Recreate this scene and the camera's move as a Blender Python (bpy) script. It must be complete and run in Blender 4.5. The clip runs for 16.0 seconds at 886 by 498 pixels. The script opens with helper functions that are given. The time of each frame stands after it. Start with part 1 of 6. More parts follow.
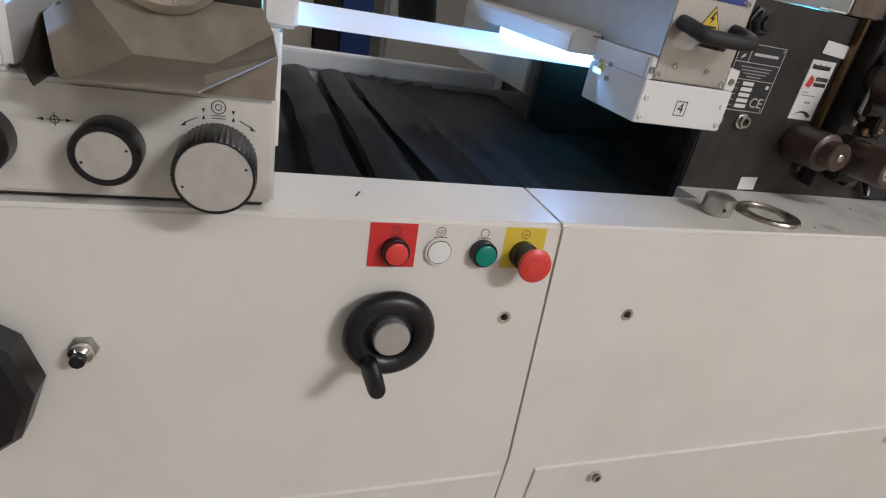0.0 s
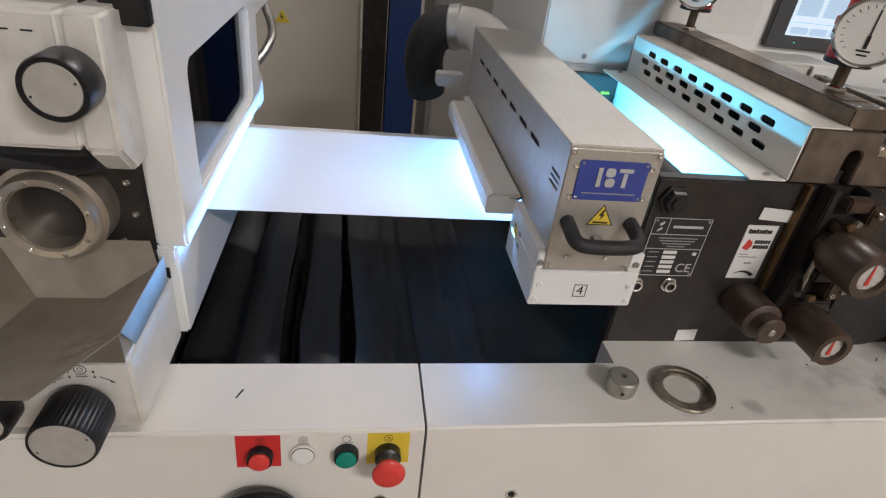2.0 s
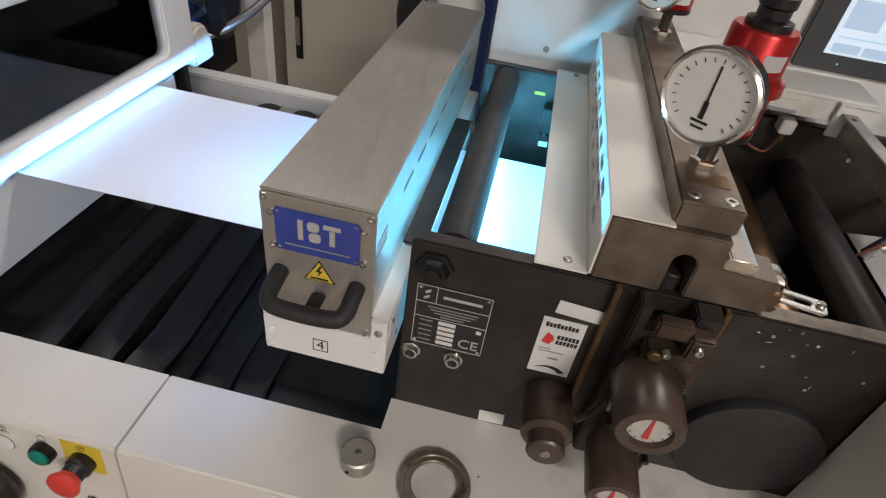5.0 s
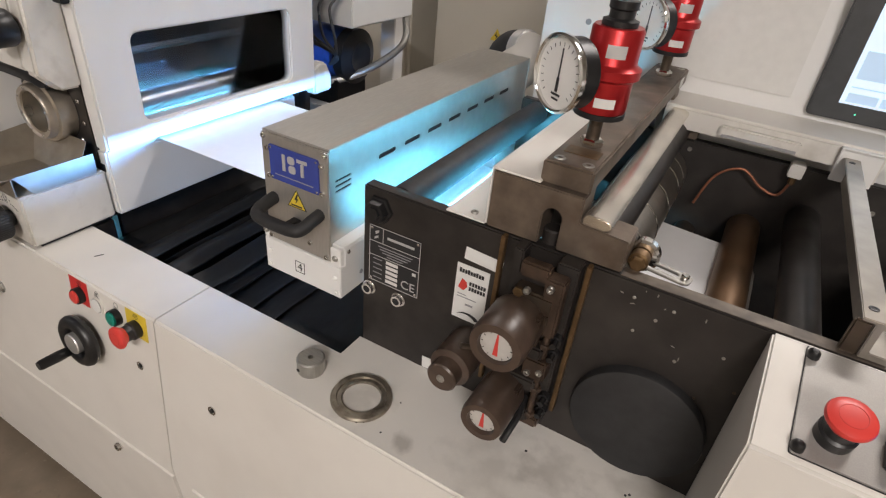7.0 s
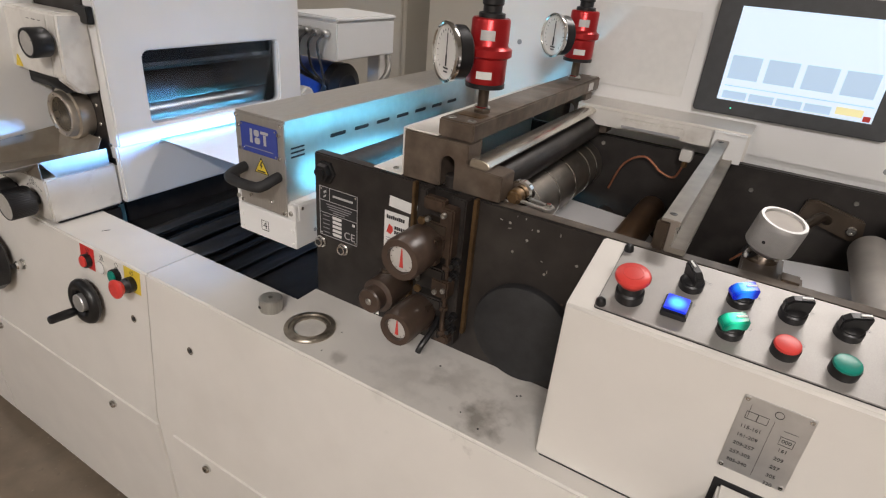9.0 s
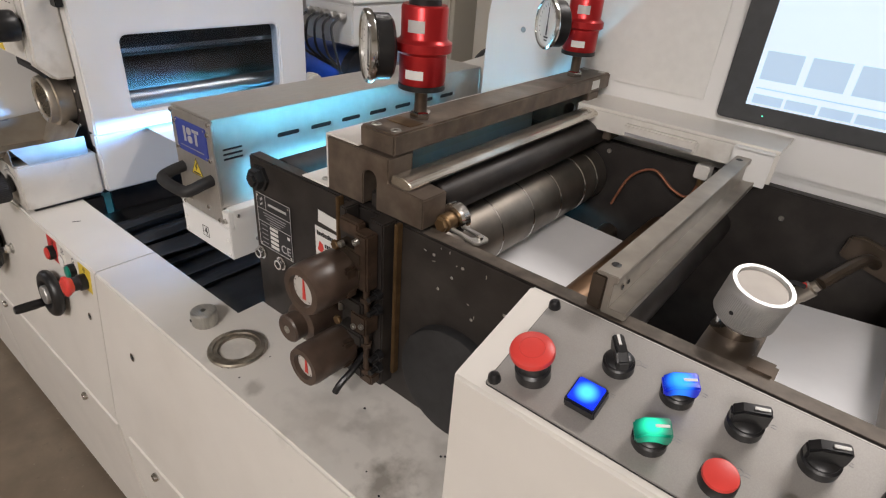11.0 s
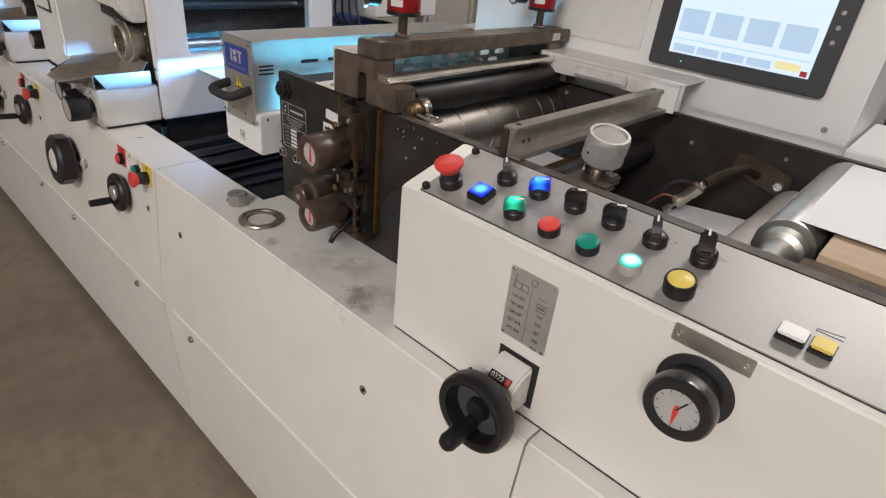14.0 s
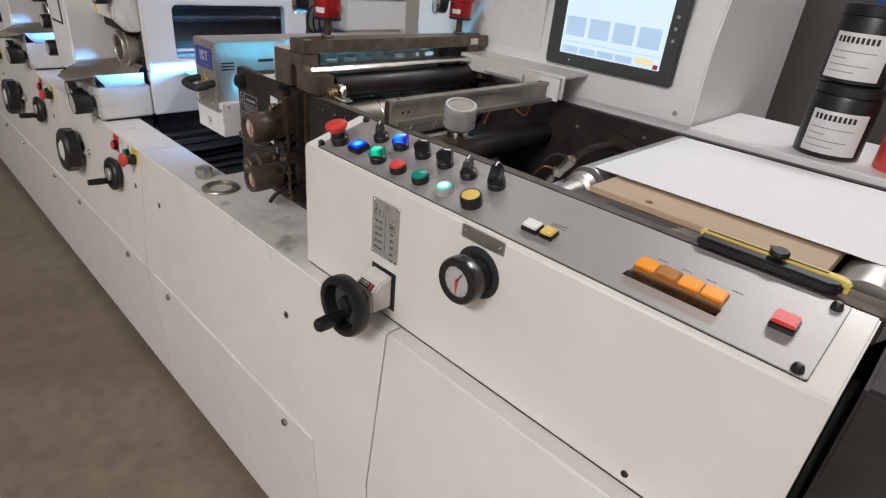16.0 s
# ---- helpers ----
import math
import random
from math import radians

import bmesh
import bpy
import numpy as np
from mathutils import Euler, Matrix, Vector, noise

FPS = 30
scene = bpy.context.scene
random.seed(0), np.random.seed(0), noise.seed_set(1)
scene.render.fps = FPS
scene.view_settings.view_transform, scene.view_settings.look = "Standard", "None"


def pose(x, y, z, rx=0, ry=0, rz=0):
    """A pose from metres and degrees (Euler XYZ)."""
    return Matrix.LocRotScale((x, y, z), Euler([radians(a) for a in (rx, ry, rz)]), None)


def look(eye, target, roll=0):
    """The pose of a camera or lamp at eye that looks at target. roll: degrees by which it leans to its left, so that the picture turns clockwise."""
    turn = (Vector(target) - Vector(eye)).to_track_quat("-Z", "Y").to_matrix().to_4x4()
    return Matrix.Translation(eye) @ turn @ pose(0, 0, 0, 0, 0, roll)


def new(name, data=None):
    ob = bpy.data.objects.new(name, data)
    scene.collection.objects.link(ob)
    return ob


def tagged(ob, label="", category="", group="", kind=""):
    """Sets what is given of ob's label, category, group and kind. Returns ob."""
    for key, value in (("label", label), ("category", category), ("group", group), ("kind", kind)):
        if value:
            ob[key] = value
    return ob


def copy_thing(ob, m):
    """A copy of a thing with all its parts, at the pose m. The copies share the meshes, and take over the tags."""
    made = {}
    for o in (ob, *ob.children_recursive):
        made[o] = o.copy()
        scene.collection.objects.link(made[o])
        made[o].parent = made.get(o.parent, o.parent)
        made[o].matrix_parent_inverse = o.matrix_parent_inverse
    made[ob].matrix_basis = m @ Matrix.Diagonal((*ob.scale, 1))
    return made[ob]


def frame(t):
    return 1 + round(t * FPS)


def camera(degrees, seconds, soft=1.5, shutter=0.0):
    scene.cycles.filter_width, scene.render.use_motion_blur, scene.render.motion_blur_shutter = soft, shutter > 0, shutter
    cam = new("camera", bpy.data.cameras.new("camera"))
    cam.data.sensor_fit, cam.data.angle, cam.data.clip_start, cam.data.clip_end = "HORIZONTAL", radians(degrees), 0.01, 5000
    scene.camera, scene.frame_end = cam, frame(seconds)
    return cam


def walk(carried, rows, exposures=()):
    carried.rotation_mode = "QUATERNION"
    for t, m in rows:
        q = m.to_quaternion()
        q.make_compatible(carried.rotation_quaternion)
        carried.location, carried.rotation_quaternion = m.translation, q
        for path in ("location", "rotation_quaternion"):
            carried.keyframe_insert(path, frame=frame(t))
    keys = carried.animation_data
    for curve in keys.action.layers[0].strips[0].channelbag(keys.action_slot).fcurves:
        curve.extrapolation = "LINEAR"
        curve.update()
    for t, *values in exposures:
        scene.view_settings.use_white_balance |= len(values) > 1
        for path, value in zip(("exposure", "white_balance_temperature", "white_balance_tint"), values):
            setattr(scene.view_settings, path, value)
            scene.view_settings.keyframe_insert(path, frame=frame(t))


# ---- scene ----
cam = camera(76.5, 16.0, soft=1.2)
PATH = [
    (0, (-0.354, -0.534, 1.144), (0.3, 1.14, 0.266), 11.0),
    (0.5, (-0.334, -0.52, 1.189), (0.243, 1.141, 0.235), 10.1),
    (1, (-0.27, -0.509, 1.308), (0.267, 1.124, 0.286), 9.4),
    (1.5, (-0.203, -0.502, 1.39), (0.255, 1.141, 0.345), 7.9),
    (2, (-0.097, -0.476, 1.464), (0.215, 1.201, 0.42), 7.3),
    (2.5, (0.02, -0.432, 1.491), (0.172, 1.266, 0.445), 7.4),
    (3, (0.114, -0.409, 1.52), (0.143, 1.266, 0.427), 6.3),
    (3.5, (0.183, -0.384, 1.535), (0.224, 1.223, 0.345), 6.3),
    (4, (0.272, -0.323, 1.556), (0.29, 1.235, 0.302), 8.0),
    (4.2, (0.295, -0.292, 1.564), (0.29, 1.264, 0.306), 8.6),
    (6.3, (0.611, -0.346, 1.55), (0.066, 1.151, 0.341), 7.1),
    (6.5, (0.657, -0.364, 1.551), (0.046, 1.133, 0.375), 7.0),
    (7, (0.728, -0.408, 1.543), (-0.034, 1.095, 0.465), 6.0),
    (7.5, (0.789, -0.454, 1.53), (-0.04, 1.074, 0.541), 5.2),
    (8, (0.881, -0.51, 1.512), (0.041, 1.041, 0.57), 5.1),
    (8.5, (0.958, -0.55, 1.502), (0.1, 1.005, 0.584), 5.0),
    (9, (0.978, -0.547, 1.502), (0.111, 1.009, 0.592), 5.0),
    (9.5, (0.967, -0.437, 1.51), (0.068, 1.093, 0.587), 4.0),
    (9.7, (0.966, -0.403, 1.514), (0.062, 1.119, 0.583), 3.8),
    (11.8, (1.137, -0.291, 1.506), (-0.006, 1.019, 0.518), 5.0),
    (12, (1.15, -0.322, 1.499), (0.0, 0.989, 0.521), 5.1),
    (12.5, (1.208, -0.403, 1.489), (0.062, 0.912, 0.509), 5.4),
    (13, (1.263, -0.459, 1.479), (0.12, 0.861, 0.504), 5.7),
    (13.5, (1.31, -0.483, 1.467), (0.168, 0.836, 0.49), 5.7),
    (14, (1.365, -0.485, 1.467), (0.23, 0.841, 0.49), 6.1),
    (14.5, (1.481, -0.473, 1.467), (0.271, 0.79, 0.498), 6.5),
    (15, (1.593, -0.479, 1.463), (0.31, 0.713, 0.497), 7.0),
    (15.5, (1.65, -0.49, 1.468), (0.359, 0.702, 0.512), 6.4),
    (16, (1.72, -0.522, 1.48), (0.515, 0.783, 0.562), 5.7),
]
walk(cam, [(t, look(eye, target, roll)) for t, eye, target, roll in PATH], [(0, -0.02, 6150, 10), (1, 0.0, 6250, 10), (2, -0.08, 6400, 11), (3, -0.2, 6500, 12), (4.2, -0.22, 6550, 12), (6.3, 0.02, 6650, 12), (7.5, 0.12, 6600, 12), (9, 0.03, 6550, 12), (9.7, -0.02, 6550, 12), (12, 0.1, 6500, 12), (14, 0.0, 6350, 11), (16, -0.03, 6150, 11)])

# ---- light and air of the hall ----
world = bpy.data.worlds.new("hall_air")
world.use_nodes = True
scene.world = world
bg = world.node_tree.nodes["Background"]
bg.inputs["Color"].default_value = (0.9, 0.93, 1.0, 1)
bg.inputs["Strength"].default_value = 0.05


def area(name, m, sx, sy, watts, colour, spread=180):
    d = bpy.data.lights.new(name, "AREA")
    d.shape, d.size, d.size_y, d.energy, d.color = "RECTANGLE", sx, sy, watts, colour
    d.spread = radians(spread)
    ob = new(name, d)
    ob.matrix_world = m
    return ob


WARM = (1.0, 0.95, 0.915)
COOL = (0.92, 0.95, 1.06)
for lx, ly, watts, tint in ((-5.6, -3.0, 40, COOL), (-0.4, -3.8, 22, WARM), (2.5, -4.1, 250, WARM), (-1.6, 2.2, 24, WARM), (1.6, 2.4, 85, WARM)):
    area("ceiling_tube", pose(lx, ly, 4.15), 1.5, 0.3, watts, tint)
UV = (0.17, 0.46, 1.0)
CYAN = (0.12, 0.64, 1.0)
# the ultraviolet lamp shines out of the slots on both sides of its housing
for shift in (0, -0.885, -1.77):
    area("uv_slot_light", look((0.262 + shift, 0.455, 1.0595), (-0.3 + shift, 0.455, 1.0575)), 0.285, 0.008, 11.5, UV, 120)
for shift in (0, -0.89, -1.775):
    area("uv_slot_light", look((0.306 + shift, 0.455, 1.077), (0.6 + shift, 0.455, 1.04)), 0.36, 0.02, 4.4, CYAN, 170)
# a leak below the web at the lamp's front block
area("uv_slot_light", look((0.135, 0.30, 1.028), (-0.1, 0.36, 0.86)), 0.08, 0.008, 0.15, UV, 120)
area("uv_slot_light", look((0.1405, 0.247, 1.0485), (0.07, 0.075, 0.90)), 0.022, 0.006, 0.055, UV, 70)


# ---- materials ----
def material(name, colour, rough=0.5, metal=0.0, grain=0.0, grain_scale=60.0, dirt=0.0, dirt_colour=(0.2, 0.17, 0.13), dirt_scale=4.0,
             bump=0.0, bump_scale=300.0, stretch=(1, 1, 1), coat=0.0, emit=0.0, rough_vary=0.0, spots=()):
    mat = bpy.data.materials.new(name)
    mat.use_nodes = True
    nt = mat.node_tree
    b = nt.nodes["Principled BSDF"]
    b.inputs["Roughness"].default_value = rough
    b.inputs["Metallic"].default_value = metal
    b.inputs["Coat Weight"].default_value = coat
    co = nt.nodes.new("ShaderNodeTexCoord")
    mp = nt.nodes.new("ShaderNodeMapping")
    mp.inputs["Scale"].default_value = stretch
    nt.links.new(co.outputs["Object"], mp.inputs["Vector"])

    def tex(scale, detail=4.0):
        n = nt.nodes.new("ShaderNodeTexNoise")
        n.inputs["Scale"].default_value, n.inputs["Detail"].default_value = scale, detail
        nt.links.new(mp.outputs["Vector"], n.inputs["Vector"])
        return n.outputs["Fac"]

    def mix(fac, a, c, lo, hi, amount):
        r = nt.nodes.new("ShaderNodeMapRange")
        r.inputs["From Min"].default_value, r.inputs["From Max"].default_value = lo, hi
        r.inputs["To Max"].default_value = amount
        nt.links.new(fac, r.inputs["Value"])
        m = nt.nodes.new("ShaderNodeMix")
        m.data_type = "RGBA"
        nt.links.new(r.outputs["Result"], m.inputs["Factor"])
        for s, v in (("A", a), ("B", c)):
            sock = [i for i in m.inputs if i.name == s and i.type == "RGBA"][0]
            if isinstance(v, tuple):
                sock.default_value = (*v, 1)
            else:
                nt.links.new(v, sock)
        return [o for o in m.outputs if o.type == "RGBA"][0]

    base = tuple(colour)
    out = mix(tex(grain_scale), tuple(v * (1 - grain) for v in base), tuple(min(1, v * (1 + grain)) for v in base), 0.3, 0.7, 1.0) if grain else base
    if dirt:
        out = mix(tex(dirt_scale, 8.0), out, tuple(dirt_colour), 0.52, 0.78, dirt)
    for (sx, sy, sz), radius, much in spots:
        sep = nt.nodes.new("ShaderNodeVectorMath")
        sep.operation = "DISTANCE"
        sep.inputs[1].default_value = (sx, sy, sz)
        nt.links.new(co.outputs["Object"], sep.inputs[0])
        add = nt.nodes.new("ShaderNodeMath")
        add.operation = "MULTIPLY_ADD"
        add.inputs[1].default_value, add.inputs[2].default_value = -radius * 2.6, radius * 1.3
        nt.links.new(tex(34, 6.0), add.inputs[0])
        tot = nt.nodes.new("ShaderNodeMath")
        nt.links.new(sep.outputs["Value"], tot.inputs[0])
        nt.links.new(add.outputs["Value"], tot.inputs[1])
        out = mix(tot.outputs["Value"], out, (0.17, 0.15, 0.12), radius, radius * 0.1, much)
    if isinstance(out, tuple):
        b.inputs["Base Color"].default_value = (*out, 1)
    else:
        nt.links.new(out, b.inputs["Base Color"])
    if rough_vary:
        r = nt.nodes.new("ShaderNodeMapRange")
        r.inputs["From Min"].default_value, r.inputs["From Max"].default_value = 0.3, 0.7
        r.inputs["To Min"].default_value, r.inputs["To Max"].default_value = rough - rough_vary, rough + rough_vary
        nt.links.new(tex(grain_scale * 0.4), r.inputs["Value"])
        nt.links.new(r.outputs["Result"], b.inputs["Roughness"])
    if bump:
        n = nt.nodes.new("ShaderNodeBump")
        n.inputs["Strength"].default_value, n.inputs["Distance"].default_value = bump, 0.001
        nt.links.new(tex(bump_scale), n.inputs["Height"])
        nt.links.new(n.outputs["Normal"], b.inputs["Normal"])
    if emit:
        b.inputs["Emission Color"].default_value = (*base, 1)
        b.inputs["Emission Strength"].default_value = emit
    return mat


CREAM = material("cream_paint", (0.72, 0.695, 0.65), 0.36, grain=0.03, grain_scale=9, dirt=0.10, dirt_colour=(0.42, 0.37, 0.3), dirt_scale=5, bump=0.12, bump_scale=420, rough_vary=0.06)
STAINED = material("stained_cream_paint", (0.72, 0.695, 0.65), 0.36, grain=0.03, grain_scale=9, dirt=0.14, dirt_colour=(0.42, 0.37, 0.3), dirt_scale=5, bump=0.12, bump_scale=420, rough_vary=0.06, spots=(((0.172, -0.058, 0.85), 0.045, 0.7), ((-0.09, -0.07, 0.85), 0.02, 0.45), ((0.1, 0.0, 0.85), 0.05, 0.3), ((-0.18, -0.04, 0.85), 0.05, 0.3), ((0.03, -0.03, 0.85), 0.07, 0.22), ((0.22, 0.02, 0.85), 0.08, 0.28)))
WORN = material("worn_cream_paint", (0.66, 0.64, 0.60), 0.5, grain=0.06, grain_scale=14, dirt=0.5, dirt_colour=(0.34, 0.30, 0.25), dirt_scale=21, bump=0.15, bump_scale=380)
WHITE = material("white_paint", (0.76, 0.76, 0.75), 0.4, grain=0.02, grain_scale=9, dirt=0.06, dirt_colour=(0.5, 0.48, 0.44), dirt_scale=7, bump=0.1, bump_scale=420)
PANELGREY = material("satin_switch_panel", (0.37, 0.355, 0.335), 0.46, metal=0.45, grain=0.06, grain_scale=900, dirt=0.35, dirt_colour=(0.34, 0.31, 0.28), dirt_scale=28, bump=0.08, bump_scale=1500, rough_vary=0.05)
GREYPAINT = material("grey_panel", (0.40, 0.385, 0.36), 0.48, metal=0.0, grain=0.05, grain_scale=40, dirt=0.15, dirt_colour=(0.3, 0.28, 0.25), bump=0.05)
BLACKPLATE = material("blackened_steel_plate", (0.027, 0.023, 0.021), 0.46, metal=0.2, grain=0.25, grain_scale=30, dirt=0.45, dirt_colour=(0.09, 0.08, 0.07), dirt_scale=11, bump=0.08, bump_scale=160, rough_vary=0.08)
DARKSTEEL = material("dark_oiled_steel", (0.105, 0.080, 0.060), 0.38, metal=0.75, grain=0.2, grain_scale=20, dirt=0.4, dirt_colour=(0.05, 0.04, 0.03), dirt_scale=14, bump=0.1, rough_vary=0.1)
WORNEDGE = material("bare_worn_edge_steel", (0.13, 0.108, 0.088), 0.40, metal=0.5, grain=0.35, grain_scale=45, dirt=0.8, dirt_colour=(0.05, 0.042, 0.036), dirt_scale=25)
BLOCKSTEEL = material("burnished_block_steel", (0.165, 0.130, 0.102), 0.42, metal=0.55, grain=0.3, grain_scale=32, dirt=0.7, dirt_colour=(0.075, 0.042, 0.024), dirt_scale=17, bump=0.12, rough_vary=0.1)
STEEL = material("brushed_steel", (0.46, 0.45, 0.42), 0.36, metal=0.9, grain=0.12, grain_scale=40, stretch=(1, 8, 1), dirt=0.25, dirt_colour=(0.25, 0.23, 0.2), bump=0.06, rough_vary=0.08)
LAMPSTEEL = material("stainless_lamp_sheet", (0.52, 0.50, 0.465), 0.40, metal=0.75, grain=0.05, grain_scale=50, stretch=(6, 1, 1), bump=0.04, rough_vary=0.05)
RAILSTEEL = material("grey_rail_steel", (0.33, 0.30, 0.26), 0.36, metal=0.6, grain=0.15, grain_scale=30, dirt=0.3, dirt_colour=(0.12, 0.1, 0.08), bump=0.05)
CYLSTEEL = material("oily_cylinder_steel", (0.23, 0.205, 0.175), 0.40, metal=0.85, grain=0.25, grain_scale=16, dirt=0.4, dirt_colour=(0.1, 0.085, 0.07), dirt_scale=10, rough_vary=0.08)
CHROME = material("polished_chrome", (0.72, 0.71, 0.69), 0.16, metal=1.0, grain=0.06, grain_scale=30, rough_vary=0.06)
RINGSTEEL = material("stained_ring_steel", (0.40, 0.36, 0.30), 0.30, metal=0.9, grain=0.25, grain_scale=60, dirt=0.9, dirt_colour=(0.09, 0.07, 0.05), dirt_scale=45)
ALU = material("turned_aluminium", (0.58, 0.575, 0.56), 0.42, metal=0.7, grain=0.06, grain_scale=60, bump=0.06)
CAPALU = material("grimy_cap_aluminium", (0.60, 0.585, 0.55), 0.45, metal=0.45, grain=0.08, grain_scale=50, dirt=0.6, dirt_colour=(0.36, 0.32, 0.25), dirt_scale=26)
TRAYSTEEL = material("dull_tray_steel", (0.36, 0.32, 0.265), 0.40, metal=0.65, grain=0.16, grain_scale=18, dirt=0.6, dirt_colour=(0.19, 0.155, 0.12), dirt_scale=14, bump=0.05, rough_vary=0.08)
FLANGESTEEL = material("machined_flange_steel", (0.50, 0.45, 0.38), 0.34, metal=0.85, grain=0.12, grain_scale=30, dirt=0.35, dirt_colour=(0.22, 0.18, 0.13), dirt_scale=16, rough_vary=0.08)
GUIDESTEEL = material("polished_guide_steel", (0.74, 0.70, 0.63), 0.20, metal=0.95, grain=0.12, grain_scale=30, dirt=0.3, dirt_colour=(0.22, 0.17, 0.12), dirt_scale=12)
RUSTYIRON = material("rusty_oiled_iron", (0.070, 0.045, 0.031), 0.42, metal=0.35, grain=0.4, grain_scale=40, dirt=0.75, dirt_colour=(0.03, 0.022, 0.018), dirt_scale=22, bump=0.15)
BLACK = material("black_plastic", (0.010, 0.010, 0.011), 0.36, grain=0.2, grain_scale=80, bump=0.1, bump_scale=500)
RUBBER = material("matt_black_rubber", (0.02, 0.02, 0.021), 0.62, grain=0.25, grain_scale=50, bump=0.1)
BROWN = material("oily_brown_black_plastic", (0.072, 0.048, 0.036), 0.34, grain=0.35, grain_scale=35, dirt=0.7, dirt_colour=(0.034, 0.023, 0.017), dirt_scale=18, bump=0.08)
BELLOWS = material("black_bellows_cloth", (0.0105, 0.0100, 0.0095), 0.52, grain=0.35, grain_scale=70, dirt=0.6, dirt_colour=(0.026, 0.025, 0.023), dirt_scale=16, bump=0.25, bump_scale=700, stretch=(1, 0.3, 1))
RED = material("red_plastic", (0.68, 0.055, 0.045), 0.36, grain=0.05, grain_scale=30)
REDLABEL = material("red_label_film", (0.60, 0.03, 0.028), 0.45, grain=0.04, grain_scale=30, dirt=0.15)
BURNTAMBER = material("scorched_amber_lens", (0.42, 0.17, 0.03), 0.4, grain=0.2, grain_scale=80)
YELLOWLABEL = material("yellow_label_film", (0.70, 0.52, 0.05), 0.45, grain=0.04, grain_scale=30, dirt=0.2)
YELLOW = material("yellow_plastic", (0.72, 0.55, 0.12), 0.4, grain=0.04)
GREEN = material("green_plastic", (0.0, 0.23, 0.17), 0.32, grain=0.05)
WHITEPL = material("white_plastic", (0.78, 0.78, 0.76), 0.35, grain=0.02)
BLUEPLATE = material("blue_enamel_plate", (0.035, 0.06, 0.30), 0.35, grain=0.08, grain_scale=40, dirt=0.15)


def lit_lens(name, shell, core, radius, edge, middle):
    """A coloured lens lit from a lamp behind its middle; the glow falls off from the lens axis."""
    mat = material(name, shell, 0.28)
    nt = mat.node_tree
    b = nt.nodes["Principled BSDF"]
    co = nt.nodes.new("ShaderNodeTexCoord")
    cr = nt.nodes.new("ShaderNodeVectorMath")
    cr.operation = "CROSS_PRODUCT"
    cr.inputs[1].default_value = (0, -0.291, 0.957)
    ln = nt.nodes.new("ShaderNodeVectorMath")
    ln.operation = "LENGTH"
    r = nt.nodes.new("ShaderNodeMapRange")
    r.interpolation_type = "SMOOTHSTEP"
    r.inputs["From Min"].default_value, r.inputs["From Max"].default_value = radius, radius * 0.2
    ramp = nt.nodes.new("ShaderNodeMix")
    ramp.data_type = "RGBA"
    a, c = [i for i in ramp.inputs if i.type == "RGBA"]
    a.default_value, c.default_value = (*[v * edge for v in shell], 1), (*[v * middle for v in core], 1)
    nt.links.new(co.outputs["Object"], cr.inputs[0])
    nt.links.new(cr.outputs["Vector"], ln.inputs[0])
    nt.links.new(ln.outputs["Value"], r.inputs["Value"])
    nt.links.new(r.outputs["Result"], ramp.inputs["Factor"])
    nt.links.new([o for o in ramp.outputs if o.type == "RGBA"][0], b.inputs["Emission Color"])
    b.inputs["Emission Strength"].default_value = 1.0
    return mat


LIT_BLUE = lit_lens("lit_blue_lens", (0.004, 0.03, 0.62), (0.05, 0.42, 1.0), 0.0125, 0.8, 2.2)
LIT_BLUE_LEVER = lit_lens("lit_blue_lever", (0.004, 0.012, 0.42), (0.02, 0.30, 1.0), 0.0140, 0.5, 1.9)
LIT_GREEN = lit_lens("lit_green_lever", (0.0, 0.14, 0.085), (0.02, 0.85, 0.48), 0.0135, 0.35, 1.4)
LIT_GREEN_CORE = material("lit_green_core", (0.12, 0.9, 0.55), 0.3, emit=1.0)
LIT_CYAN = lit_lens("lit_cyan_lens", (0.0, 0.42, 0.32), (0.62, 1.0, 0.95), 0.0118, 0.8, 2.2)
SLITGLOW = material("glowing_lamp_slit", (0.35, 0.85, 1.0), 0.3, emit=2.5)
AMBER = material("amber_lens", (0.85, 0.33, 0.03), 0.3, grain=0.05, emit=0.1)
PAPER = material("white_paper_web", (0.82, 0.82, 0.83), 0.55, grain=0.01)
PAPERLABEL = material("label_paper", (0.72, 0.72, 0.70), 0.5, grain=0.03, dirt=0.1)
INK = material("black_print", (0.02, 0.02, 0.022), 0.5)
GREYINK = material("grey_print", (0.30, 0.30, 0.31), 0.5)
SILVERINK = material("silver_print", (0.55, 0.55, 0.55), 0.4, metal=0.3)
REDINK = material("red_print", (0.6, 0.05, 0.04), 0.5)
BRASS = material("worn_brass", (0.17, 0.105, 0.05), 0.42, metal=0.7, grain=0.2, dirt=0.4, dirt_colour=(0.1, 0.07, 0.04))
WOOD = material("plywood_edge", (0.50, 0.37, 0.25), 0.55, grain=0.06, grain_scale=30, stretch=(0.3, 4, 4), dirt=0.2, dirt_colour=(0.3, 0.2, 0.12), bump=0.1)
CONCRETE = material("worn_concrete", (0.225, 0.180, 0.132), 0.40, grain=0.16, grain_scale=14, dirt=0.6, dirt_colour=(0.135, 0.105, 0.075), dirt_scale=2.2, bump=0.2, bump_scale=90, rough_vary=0.08)


